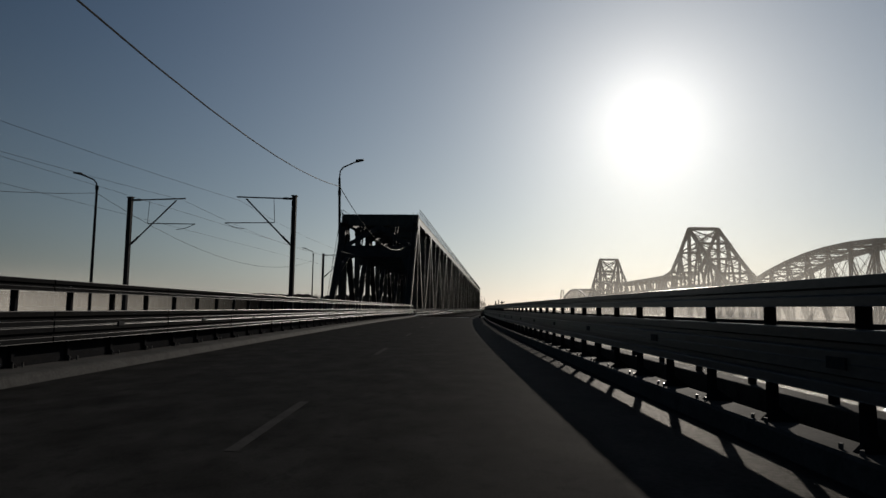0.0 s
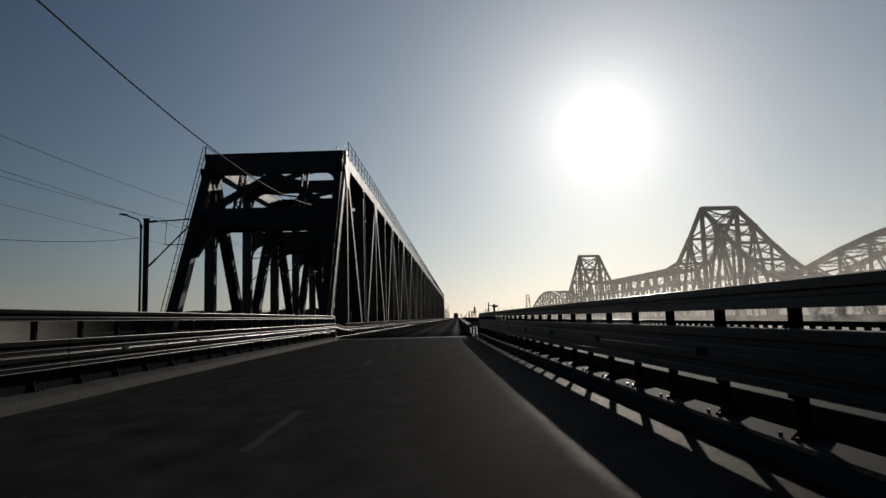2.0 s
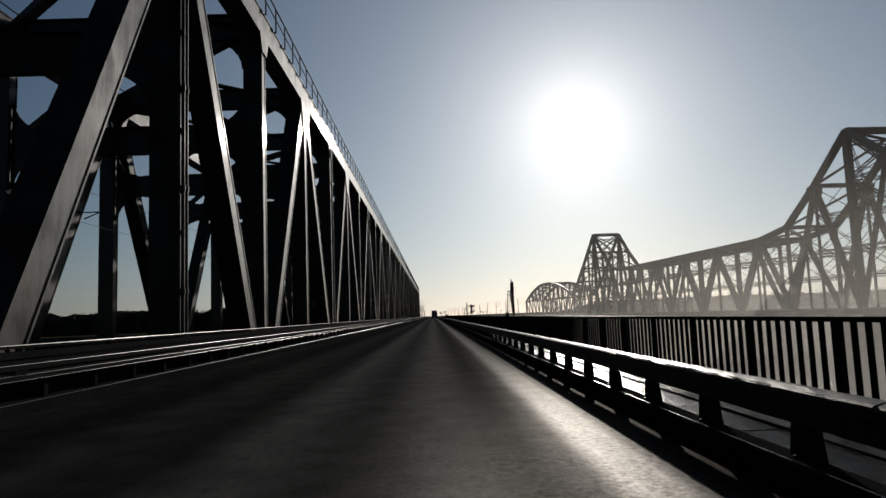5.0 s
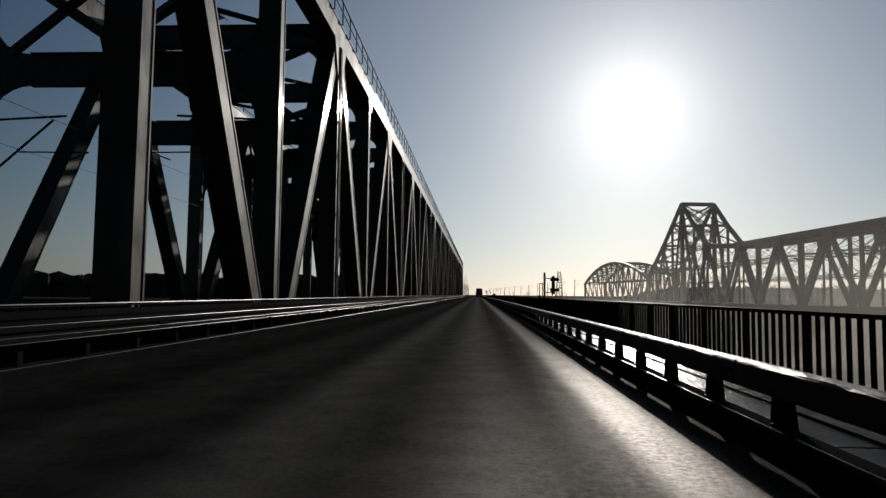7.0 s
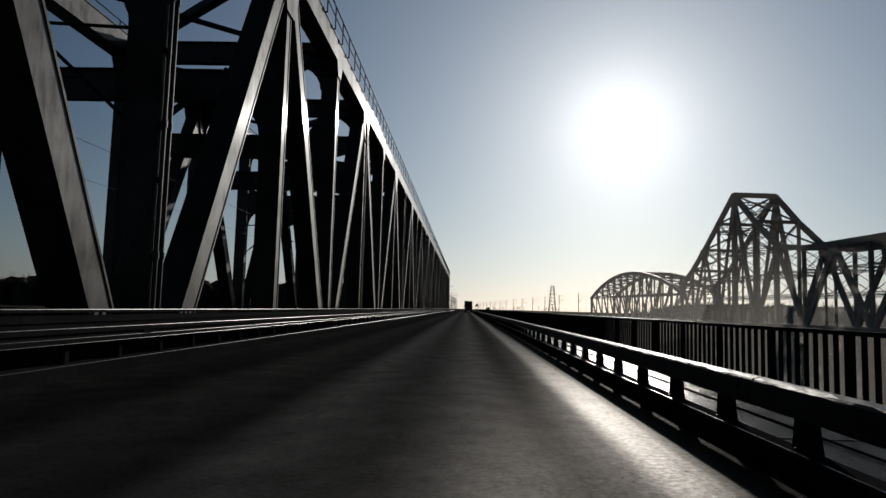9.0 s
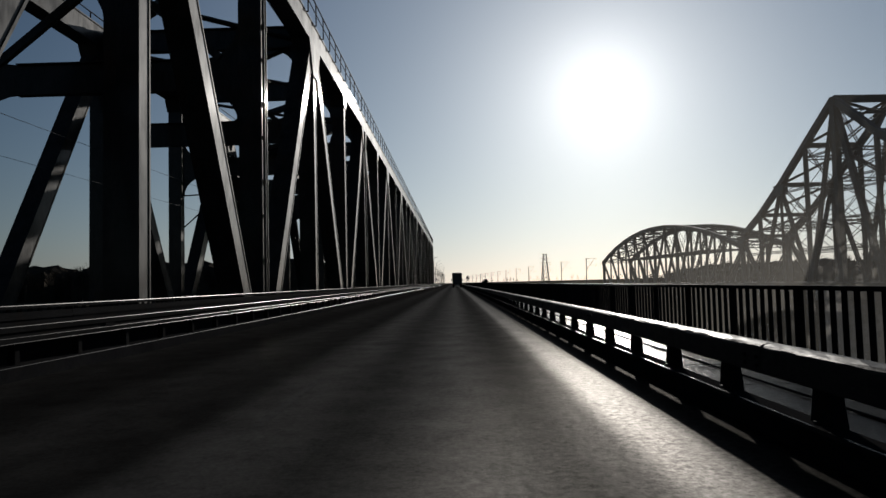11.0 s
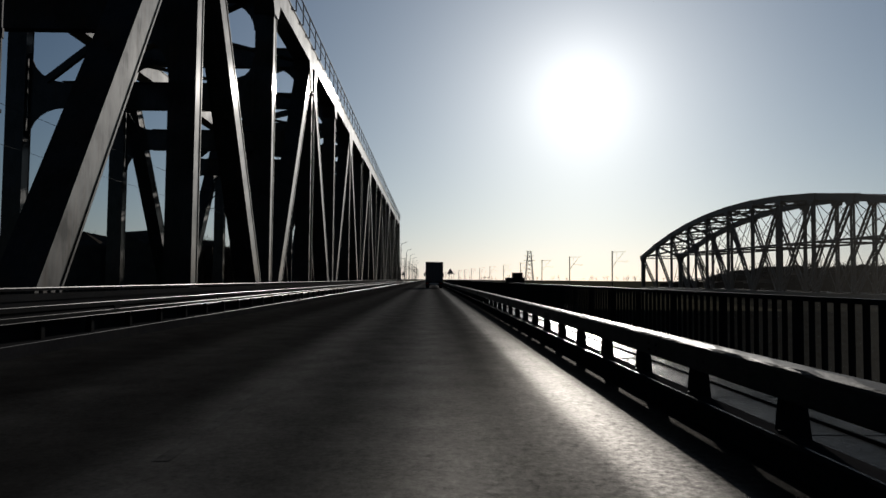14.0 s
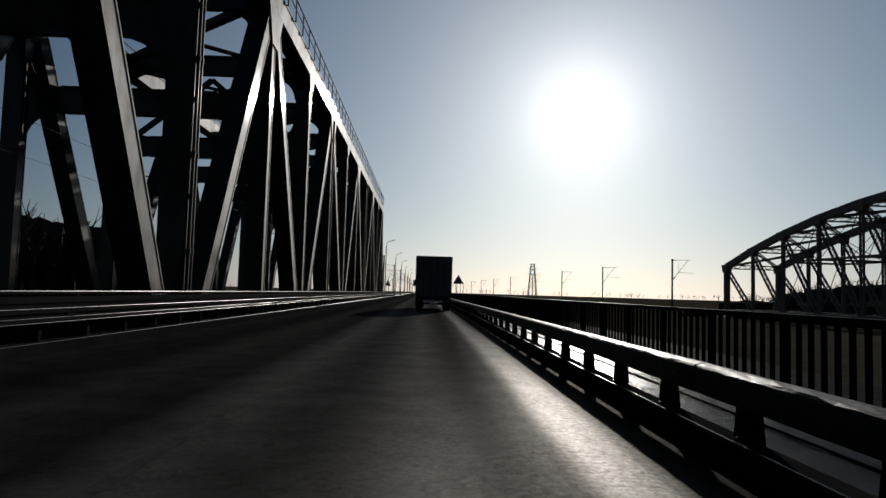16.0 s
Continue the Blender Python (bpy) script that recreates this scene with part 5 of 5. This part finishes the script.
lamp_r = street_lamp(1, "tall dark street lamp behind the crash barrier", 10.6)
lamp_r.matrix_world = pose(-5.45, 42.9, 0, 0, -1.7, 0)   # leans a little
lamp_l = at_mast(street_lamp(-1, "tall dark street lamp of the opposite carriageway", 9.4), -21.6, 41.0)
copy_thing(lamp_r, pose(-2.0, -12.0, 0))
copy_thing(lamp_l, pose(-22.2, 95.0, 0))
copy_thing(lamp_l, pose(-22.0, -12.0, 0))
for i in range(6):
    copy_thing(lamp_r, pose(-7.6, 505 + 42 * i, 0))
    copy_thing(lamp_l, pose(-22.4, 507 + 42 * i, 0))


def wire(name, pts, sag, r, label, n=14):
    g = Geo()
    run = []
    for a, b in zip(pts, pts[1:]):
        a, b = Vector(a), Vector(b)
        for i in range(0 if not run else 1, n + 1):
            f = i / n
            p = a.lerp(b, f)
            p.z -= 4 * sag * f * (1 - f)
            run.append(p)
    return tagged(new(name, g.path(run, r, 5).mesh(name, CABLE)), label, "cable", "overhead wires")


wire("power_cable", [(-2.0, -12, 9.3), (-5.72, 42.9, 9.3), (-8.75, 97.2, 10.4)], 2.0, 0.024, "black sagging power cable between lamps and truss")
for cx, z in ((-12.5, 8.3), (-16.4, 8.3)):
    wire("messenger_wire", [(cx, -30, z), (cx, 42.6, z), (cx + 0.1, 93, z), (cx, 150, 7.8)], 0.9, 0.009, "thin overhead messenger wire above the track")
    wire("contact_wire", [(cx, -30, 6.35), (cx, 42.6, 6.35), (cx, 93, 6.35), (cx, 490, 6.3)], 0.03, 0.008, "thin overhead contact wire above the track")
wire("power_cable", [(-22.0, -12, 8.5), (-21.6, 41, 8.5), (-22.2, 95, 8.0)], 2.6, 0.016, "black sagging cable between the far lamps")

# ---- walkway fittings ----


def pedestal(y):
    """Tapered block round the balustrade, a short stub on its top."""
    t = thing("equipment_pedestal", "dark squat concrete pedestal with a short stub astride the balustrade", "pedestal", "pedestals on the walkway")
    g = Geo()
    for z, e in ((0.06, 0.0), (1.49, 0.02), (1.5, 0.012), (1.55, 0.012)):
        g.v += [(4.44 + e, y + 0.06 + e, z), (4.91 - e, y + 0.06 + e, z), (4.91 - e, y + 0.46 - e, z), (4.44 + e, y + 0.46 - e, z)]
    g.f = [(3, 2, 1, 0), (12, 13, 14, 15)] + [(4 * k + a, 4 * k + (a + 1) % 4, 4 * k + 4 + (a + 1) % 4, 4 * k + 4 + a) for k in range(3) for a in range(4)]
    part("block", g, KERB, t)
    part("stub", Geo().tube((4.58, y + 0.2, 1.55), (4.58, y + 0.2, 1.69), 0.035, 0.035), STEEL_DARK, t)
    part("collar", Geo().tube((4.58, y + 0.2, 1.55), (4.58, y + 0.2, 1.575), 0.07, 0.06), STEEL_DARK, t)
    return t


for y in (99.35, 102.1, 104.8, 111.3):
    pedestal(y)

t = thing("switch_cabinet", "dark steel switch cabinet on a plinth outside the balustrade", "cabinet")
part("plinth", Geo().box(4.66, 5.66, 368.8, 369.9, -0.75, 1.3), KERB, t, bevel=0.02)
part("plinth_cap", Geo().box(4.62, 5.7, 368.76, 369.94, 1.3, 1.42), KERB, t, bevel=0.01)
part("body", Geo().box(5.02, 5.58, 369.0, 369.7, 1.42, 1.69), STEEL_DARK, t, bevel=0.015)
part("door", Geo().box(5.05, 5.55, 368.985, 368.998, 1.45, 1.66), STEEL_DARK, t)
part("roof", Geo().box(4.99, 5.61, 368.96, 369.74, 1.69, 1.72), STEEL_DARK, t)


def navigation_light(x, y):
    """Mast outside the balustrade, shuttered signal box on two arms over the water, small gate frame beside it."""
    t = thing("navigation_light", "dark mast with shuttered signal box outside the balustrade", "navigation light", "navigation lights", at=pose(x, y, 0))
    part("mast", Geo().box(-0.07, 0.07, -0.07, 0.07, -0.75, 2.84), STEEL_DARK, t, bevel=0.015)
    part("mast_cap", Geo().tube((0, 0, 2.84), (0, 0, 2.92), 0.05), STEEL_DARK, t)
    for z in (2.5, 1.5):
        part("arm", Geo().bar((0, 0, z), (0.62, 0, z), 0.06, 0.06, (0, 0, 1)), STEEL_DARK, t)
    part("signal_box", Geo().box(0.5, 0.72, -0.16, 0.16, 1.38, 2.66), STEEL_DARK, t, bevel=0.04)
    for z in (2.42, 1.68):
        lens = part("signal_lamp", Geo().tube((0.7, 0, z), (0.98, 0, z), 0.09, 0.13, 10), STEEL_DARK, t)
        part("lens", Geo().tube((0.96, 0, z), (0.985, 0, z), 0.1, sides=10), LAMP_RED, lens, "dull red lens")
        part("visor", Geo().box(0.86, 1.16, -0.14, 0.14, z + 0.12, z + 0.15), STEEL_DARK, lens)
        part("bracket", Geo().box(0.4, 0.52, -0.2, 0.2, z - 0.12, z + 0.12), STEEL_DARK, t, bevel=0.01)
    part("hook", Geo().path([(0.55, 0, 1.38), (0.45, 0, 1.2), (0.2, 0, 1.15), (0.1, 0, 1.22)], 0.03), STEEL_DARK, t)
    for xx in (-0.34, -0.14):
        part("frame_post", Geo().box(xx - 0.03, xx + 0.03, 0.02, 0.08, -0.75, 2.1), STEEL_DARK, t)
    part("frame_bar", Geo().box(-0.37, -0.11, 0.02, 0.08, 2.1, 2.16), STEEL_DARK, t)
    part("footing", Geo().box(-0.6, 0.3, -0.3, 0.4, -0.75, -0.62), STEEL_DARK, t)
    return t


navigation_light(5.25, 119.0)
navigation_light(4.72, 209.95)

t = thing("navigation_sign", "dark diamond navigation board on a post at the balustrade", "sign")
part("post", Geo().box(4.7, 4.8, 157.9, 158.06, -0.3, 3.1), STEEL_DARK, t)
b = Geo().prism([(-0.95, 0), (0, -0.95), (0.95, 0), (0, 0.95)], (4.66, 157.98, 2.35), (4.7, 157.98, 2.35), (0.22, 0.975, 0), (0, 0, 1))
part("board", b, SIGN_BACK, t, "grey diamond board")
part("lamp_box", Geo().box(4.56, 4.655, 157.3, 157.62, 2.55, 3.0), STEEL_DARK, t, bevel=0.01)
part("clamp", Geo().box(4.655, 4.82, 157.86, 158.1, 1.6, 1.68), STEEL_DARK, t)
part("clamp", Geo().box(4.655, 4.82, 157.86, 158.1, 2.7, 2.78), STEEL_DARK, t)
part("foot_plate", Geo().box(4.66, 4.84, 157.8, 158.16, 0.1, 0.14), STEEL_DARK, t)


def hooded_box(x, y):
    """Squat equipment box under a sloping hood with a knob."""
    t = thing("equipment_box", "dark hooded equipment box with a knob on the walkway", "equipment box", "hooded boxes on the walkway", at=pose(x, y, 0))
    g = Geo()
    for z, rx, ry in ((0.1, 0.26, 0.36), (0.72, 0.27, 0.38), (0.82, 0.24, 0.34), (1.12, 0.11, 0.13), (1.16, 0.08, 0.09)):
        g.v += [(a * rx, b * ry, z) for a, b in ((-1, -0.7), (-0.7, -1), (0.7, -1), (1, -0.7), (1, 0.7), (0.7, 1), (-0.7, 1), (-1, 0.7))]
    g.f = [tuple(range(7, -1, -1)), tuple(range(32, 40))] + [(8 * k + a, 8 * k + (a + 1) % 8, 8 * k + 8 + (a + 1) % 8, 8 * k + 8 + a) for k in range(4) for a in range(8)]
    part("hood", g, KERB, t)
    part("knob", Geo().tube((0, 0, 1.16), (0, 0, 1.26), 0.085, 0.095, 10).tube((0, 0, 1.26), (0, 0, 1.34), 0.095, 0.03, 10), STEEL_DARK, t)
    part("base", Geo().box(-0.3, 0.3, -0.42, 0.42, 0.1, 0.16), KERB, t, bevel=0.01)
    return t


hooded_box(4.25, 157.0)
hooded_box(4.25, 208.6)


def triangle_sign(x, y, z, size, label):
    t = thing("road_sign", label, "road sign", "warning signs")
    for e in (-0.25, 0.25):
        part("post", Geo().tube((x + e, y + 0.03, 0.0), (x + e, y + 0.03, z + 0.35), 0.03), STEEL_DARK, t)
    h = size * 0.87
    part("board", Geo().prism([(-size / 2, -h / 3), (size / 2, -h / 3), (0, h * 2 / 3)], (x, y, z), (x, y - 0.02, z), (1, 0, 0), (0, 0, 1)), SIGN_BACK, t)
    part("rim", Geo().prism([(-size / 2 - 0.04, -h / 3 - 0.03), (size / 2 + 0.04, -h / 3 - 0.03), (0, h * 2 / 3 + 0.05)], (x, y, z), (x, y + 0.012, z), (1, 0, 0), (0, 0, 1)), STEEL_DARK, t)
    return t


triangle_sign(3.95, 454, 2.65, 1.15, "dark triangular warning sign on two posts beside the walkway")
triangle_sign(-6.62, 497, 2.5, 1.1, "dark triangular warning sign beside the far lane")

# ---- box lorry ahead ----


def wheel(parent, x, y, r, w):
    t = part("wheel", Geo().tube((x - w / 2, y, r), (x + w / 2, y, r), r * 0.55, sides=16), STEEL_DARK, parent)
    part("tyre", Geo().tube((x - w / 2 - 0.01, y, r), (x + w / 2 + 0.01, y, r), r, sides=20), RUBBER, t)


def lorry(x, y, wide, high, length, label, z=0.0, base=0.95):
    """Box lorry seen from behind; y is its tail."""
    t = thing("lorry", label, "lorry", at=pose(x, y, z))
    h = wide / 2
    part("cargo_box", Geo().box(-h, h, 0, length - 2.0, base, high), LORRY, t, bevel=0.03)
    for s in (-1, 1):
        d = part("rear_door", Geo().box(min(0.012 * s, s * (h - 0.05)), max(0.012 * s, s * (h - 0.05)), -0.035, -0.002, base + 0.06, high - 0.08), LORRY, t)
        part("lock_bar", Geo().tube((s * 0.22, -0.05, base + 0.08), (s * 0.22, -0.05, high - 0.1), 0.018, sides=6), STEEL_DARK, d)
        part("lock_bar", Geo().tube((s * 0.72, -0.05, base + 0.08), (s * 0.72, -0.05, high - 0.1), 0.018, sides=6), STEEL_DARK, d)
        part("door_handle", Geo().box(s * 0.22 - 0.05, s * 0.22 + 0.28, -0.075, -0.055, base + 0.75, base + 0.79), STEEL_DARK, d)
        for zz in (base + 0.35, (base + high) / 2, high - 0.4):
            part("hinge", Geo().box(s * (h - 0.12) - 0.06, s * (h - 0.12) + 0.06, -0.055, -0.035, zz - 0.04, zz + 0.04), STEEL_DARK, d)
        part("tail_lamp", Geo().box(s * (h - 0.3) - 0.16, s * (h - 0.3) + 0.16, -0.04, 0.04, 0.62, 0.76), LAMP_RED, t, "red tail lamp")
        part("mudguard", Geo().box(s * (h - 0.32) - 0.3, s * (h - 0.32) + 0.3, 0.75, 0.78, 0.25, 0.9), RUBBER, t)
        part("chassis_rail", Geo().box(s * 0.42 - 0.06, s * 0.42 + 0.06, 0.1, length - 0.5, 0.7, base), STEEL_DARK, t)
        part("mirror", Geo().box(s * (h + 0.18) - 0.1, s * (h + 0.18) + 0.1, length - 0.7, length - 0.6, 1.7, 2.2), STEEL_DARK, t)
        for yy in (1.4, length - 1.0):
            wheel(t, s * (h - 0.3), yy, 0.46, 0.42 if yy < 3 else 0.28)
    part("underrun_bar", Geo().box(-h + 0.12, h - 0.12, -0.02, 0.08, 0.42, 0.54), STEEL_DARK, t)
    part("number_plate", Geo().box(-0.26, 0.26, -0.032, -0.022, 0.43, 0.53), PLATE_WHITE, t, "blank white number plate")
    part("bumper_plate", Geo().box(-0.7, 0.7, -0.012, 0.0, 0.6, 0.72), PLATE_WHITE, t, "pale strip below the doors")
    part("cab", Geo().prism([(length - 1.9, 0.55), (length, 0.55), (length, 1.6), (length - 0.35, 2.7), (length - 1.9, 2.8)], (-h + 0.05, 0, 0), (h - 0.05, 0, 0), (0, 1, 0), (0, 0, 1)), LORRY, t)
    return t


lorry(0.70, 422.6, 2.48, 3.7, 8.2, "dark grey box lorry driving along the bridge")
g = Geo().box(7.6, 14.5, 393, 900, -1.5, -1.3)
solid("bank_road", g, ASPHALT_DRY, "narrow asphalt road along the bank", "road")

# ---- lattice pylon and far poles ----
t = thing("lattice_pylon", "grey steel lattice pylon far beyond the bridge", "pylon", at=pose(107, 1032, 0))
for sx in (-1, 1):
    for sy in (-1, 1):
        part("leg", Geo().bar((sx * 4.5, sy * 4.5, -2), (sx * 1.6, sy * 1.6, 32), 0.5, 0.5), STEEL_DARK, t)
for i in range(8):
    f0, f1 = i / 8, (i + 1) / 8
    r0, r1, z0, z1 = 4.5 - 2.9 * f0, 4.5 - 2.9 * f1, -2 + 34 * f0, -2 + 34 * f1
    for (ax, ay), (bx, by) in (((-1, -1), (1, -1)), ((1, -1), (1, 1)), ((1, 1), (-1, 1)), ((-1, 1), (-1, -1))):
        part("brace", Geo().bar((ax * r0, ay * r0, z0), (bx * r1, by * r1, z1), 0.28, 0.2), STEEL_DARK, t)
        part("brace", Geo().bar((bx * r0, by * r0, z0), (ax * r1, ay * r1, z1), 0.28, 0.2), STEEL_DARK, t)
for z, r in ((22, 6.0), (27, 5.0), (32, 3.5)):
    part("cross_arm", Geo().bar((-r, 0, z), (r, 0, z), 0.5, 0.4, (0, 0, 1)), STEEL_DARK, t)

# ---- woods and scrub on the far bank ----


def thicket(name, label, spots, seed):
    """Bare winter trees: forked trunks and many thin twigs, all in one mesh."""
    rnd = random.Random(seed)
    g = Geo()

    def twig(a, d, r, depth):
        b = a + d
        u = Vector((-d.y, d.x, 0))
        u = u.normalized() if u.length > 1e-4 else Vector((1, 0, 0))
        w = d.cross(u).normalized()
        k = len(g.v)
        r2 = r * 0.6
        for p, q in ((a, r), (b, r2)):
            for j in range(3):
                an = 2.094 * j
                g.v.append(tuple(p + (u * math.cos(an) + w * math.sin(an)) * q))
        g.f += [(k + j, k + (j + 1) % 3, k + 3 + (j + 1) % 3, k + 3 + j) for j in range(3)]
        if depth:
            for _ in range(3 if depth > 1 else 4):
                e = d.normalized() + Vector((rnd.uniform(-0.75, 0.75), rnd.uniform(-0.75, 0.75), rnd.uniform(-0.15, 0.55)))
                twig(a + d * rnd.uniform(0.45, 1.0), e.normalized() * d.length * rnd.uniform(0.5, 0.8), r2, depth - 1)

    for x, y, h in spots:
        twig(Vector((x, y, ground_z(x, y) - 0.3)), Vector((rnd.uniform(-0.06, 0.06), rnd.uniform(-0.06, 0.06), 1)) * h * 0.42, 0.02 * h, 3)
    ob = new(name, g.mesh(name, WOOD_BARK))
    return tagged(ob, label, "trees", kind="stuff")


rnd = random.Random(7)
left = [(-42 - 900 * rnd.random() ** 1.7, 448 + rnd.uniform(0, 60), rnd.uniform(10.5, 13.5)) for _ in range(1500)]
right = []
for _ in range(1100):
    x = 84 + 420 * rnd.random() ** 1.3
    right.append((x, 498 + rnd.uniform(0, 60), rnd.uniform(0.8, 1.1) * min(11.0, 5.0 + (x - 84) * 0.25)))
beyond = [(rnd.uniform(-700, 900), 1500 + rnd.uniform(0, 200), rnd.uniform(9, 16)) for _ in range(160)]
thicket("woods", "bare dark riverside woods on the far bank", left, 11)
thicket("woods", "low bare scrub behind the old arch span", right, 12)
thicket("woods", "distant line of bare trees on the plain", beyond, 13)
# dense undergrowth at the foot of the woods
g = Geo()
for i in range(900):
    x = -48 - 900 * rnd.random() ** 1.4 if i % 3 else 86 + 420 * rnd.random() ** 1.3
    y = (450 if x < 0 else 498) + rnd.uniform(0, 55)
    z = ground_z(x, y)
    h, r = (rnd.uniform(11, 13.5) if x < 0 else rnd.uniform(0.85, 1.0) * min(9.8, 4.0 + (x - 86) * 0.25)), rnd.uniform(4, 9)
    ring = [(x + r * rnd.uniform(0.6, 1.1) * math.cos(a), y + 0.6 * r * math.sin(a), z + h * rnd.uniform(0.55, 0.85)) for a in [math.pi * 2 * j / 9 for j in range(9)]]
    low = [(p, q, z - 0.5) for p, q, _ in ring]
    g.add(ring + low + [(x, y, z + 0.9 * h)], [(j, (j + 1) % 9, 18) for j in range(9)] + [(9 + j, 9 + (j + 1) % 9, (j + 1) % 9, j) for j in range(9)])
tagged(new("undergrowth", g.mesh("undergrowth", WOOD_BARK)), "dense dark undergrowth at the foot of the woods", "bushes", kind="stuff")

# ---- morning mist over the river, between the two bridges ----


def mist_sheets(ys, xs, mat, label):
    """Thin veils one behind another across the water."""
    g = Geo()
    for y in ys:
        cols = [(x, y + 3.0 * math.sin(x * 0.05 + y)) for x in xs]
        k = len(g.v)
        for p, q in cols:
            g.v += [(p, q, -23.5), (p, q, 75)]
        g.f += [(k + 2 * i, k + 2 * i + 2, k + 2 * i + 3, k + 2 * i + 1) for i in range(len(cols) - 1)]
    me = bpy.data.meshes.new("river_mist")
    me.from_pydata(g.v, [], g.f)
    me.materials.append(mat)
    tagged(new("river_mist", me), label, "mist", kind="stuff")


mist_sheets((80, 125, 170, 225, 300, 352), range(7, 400, 24), MIST, "thin pale morning mist hanging over the river")
mist_sheets((95, 138), range(-42, -700, -24), MIST_WEST, "low pale mist over the water beyond the railway")
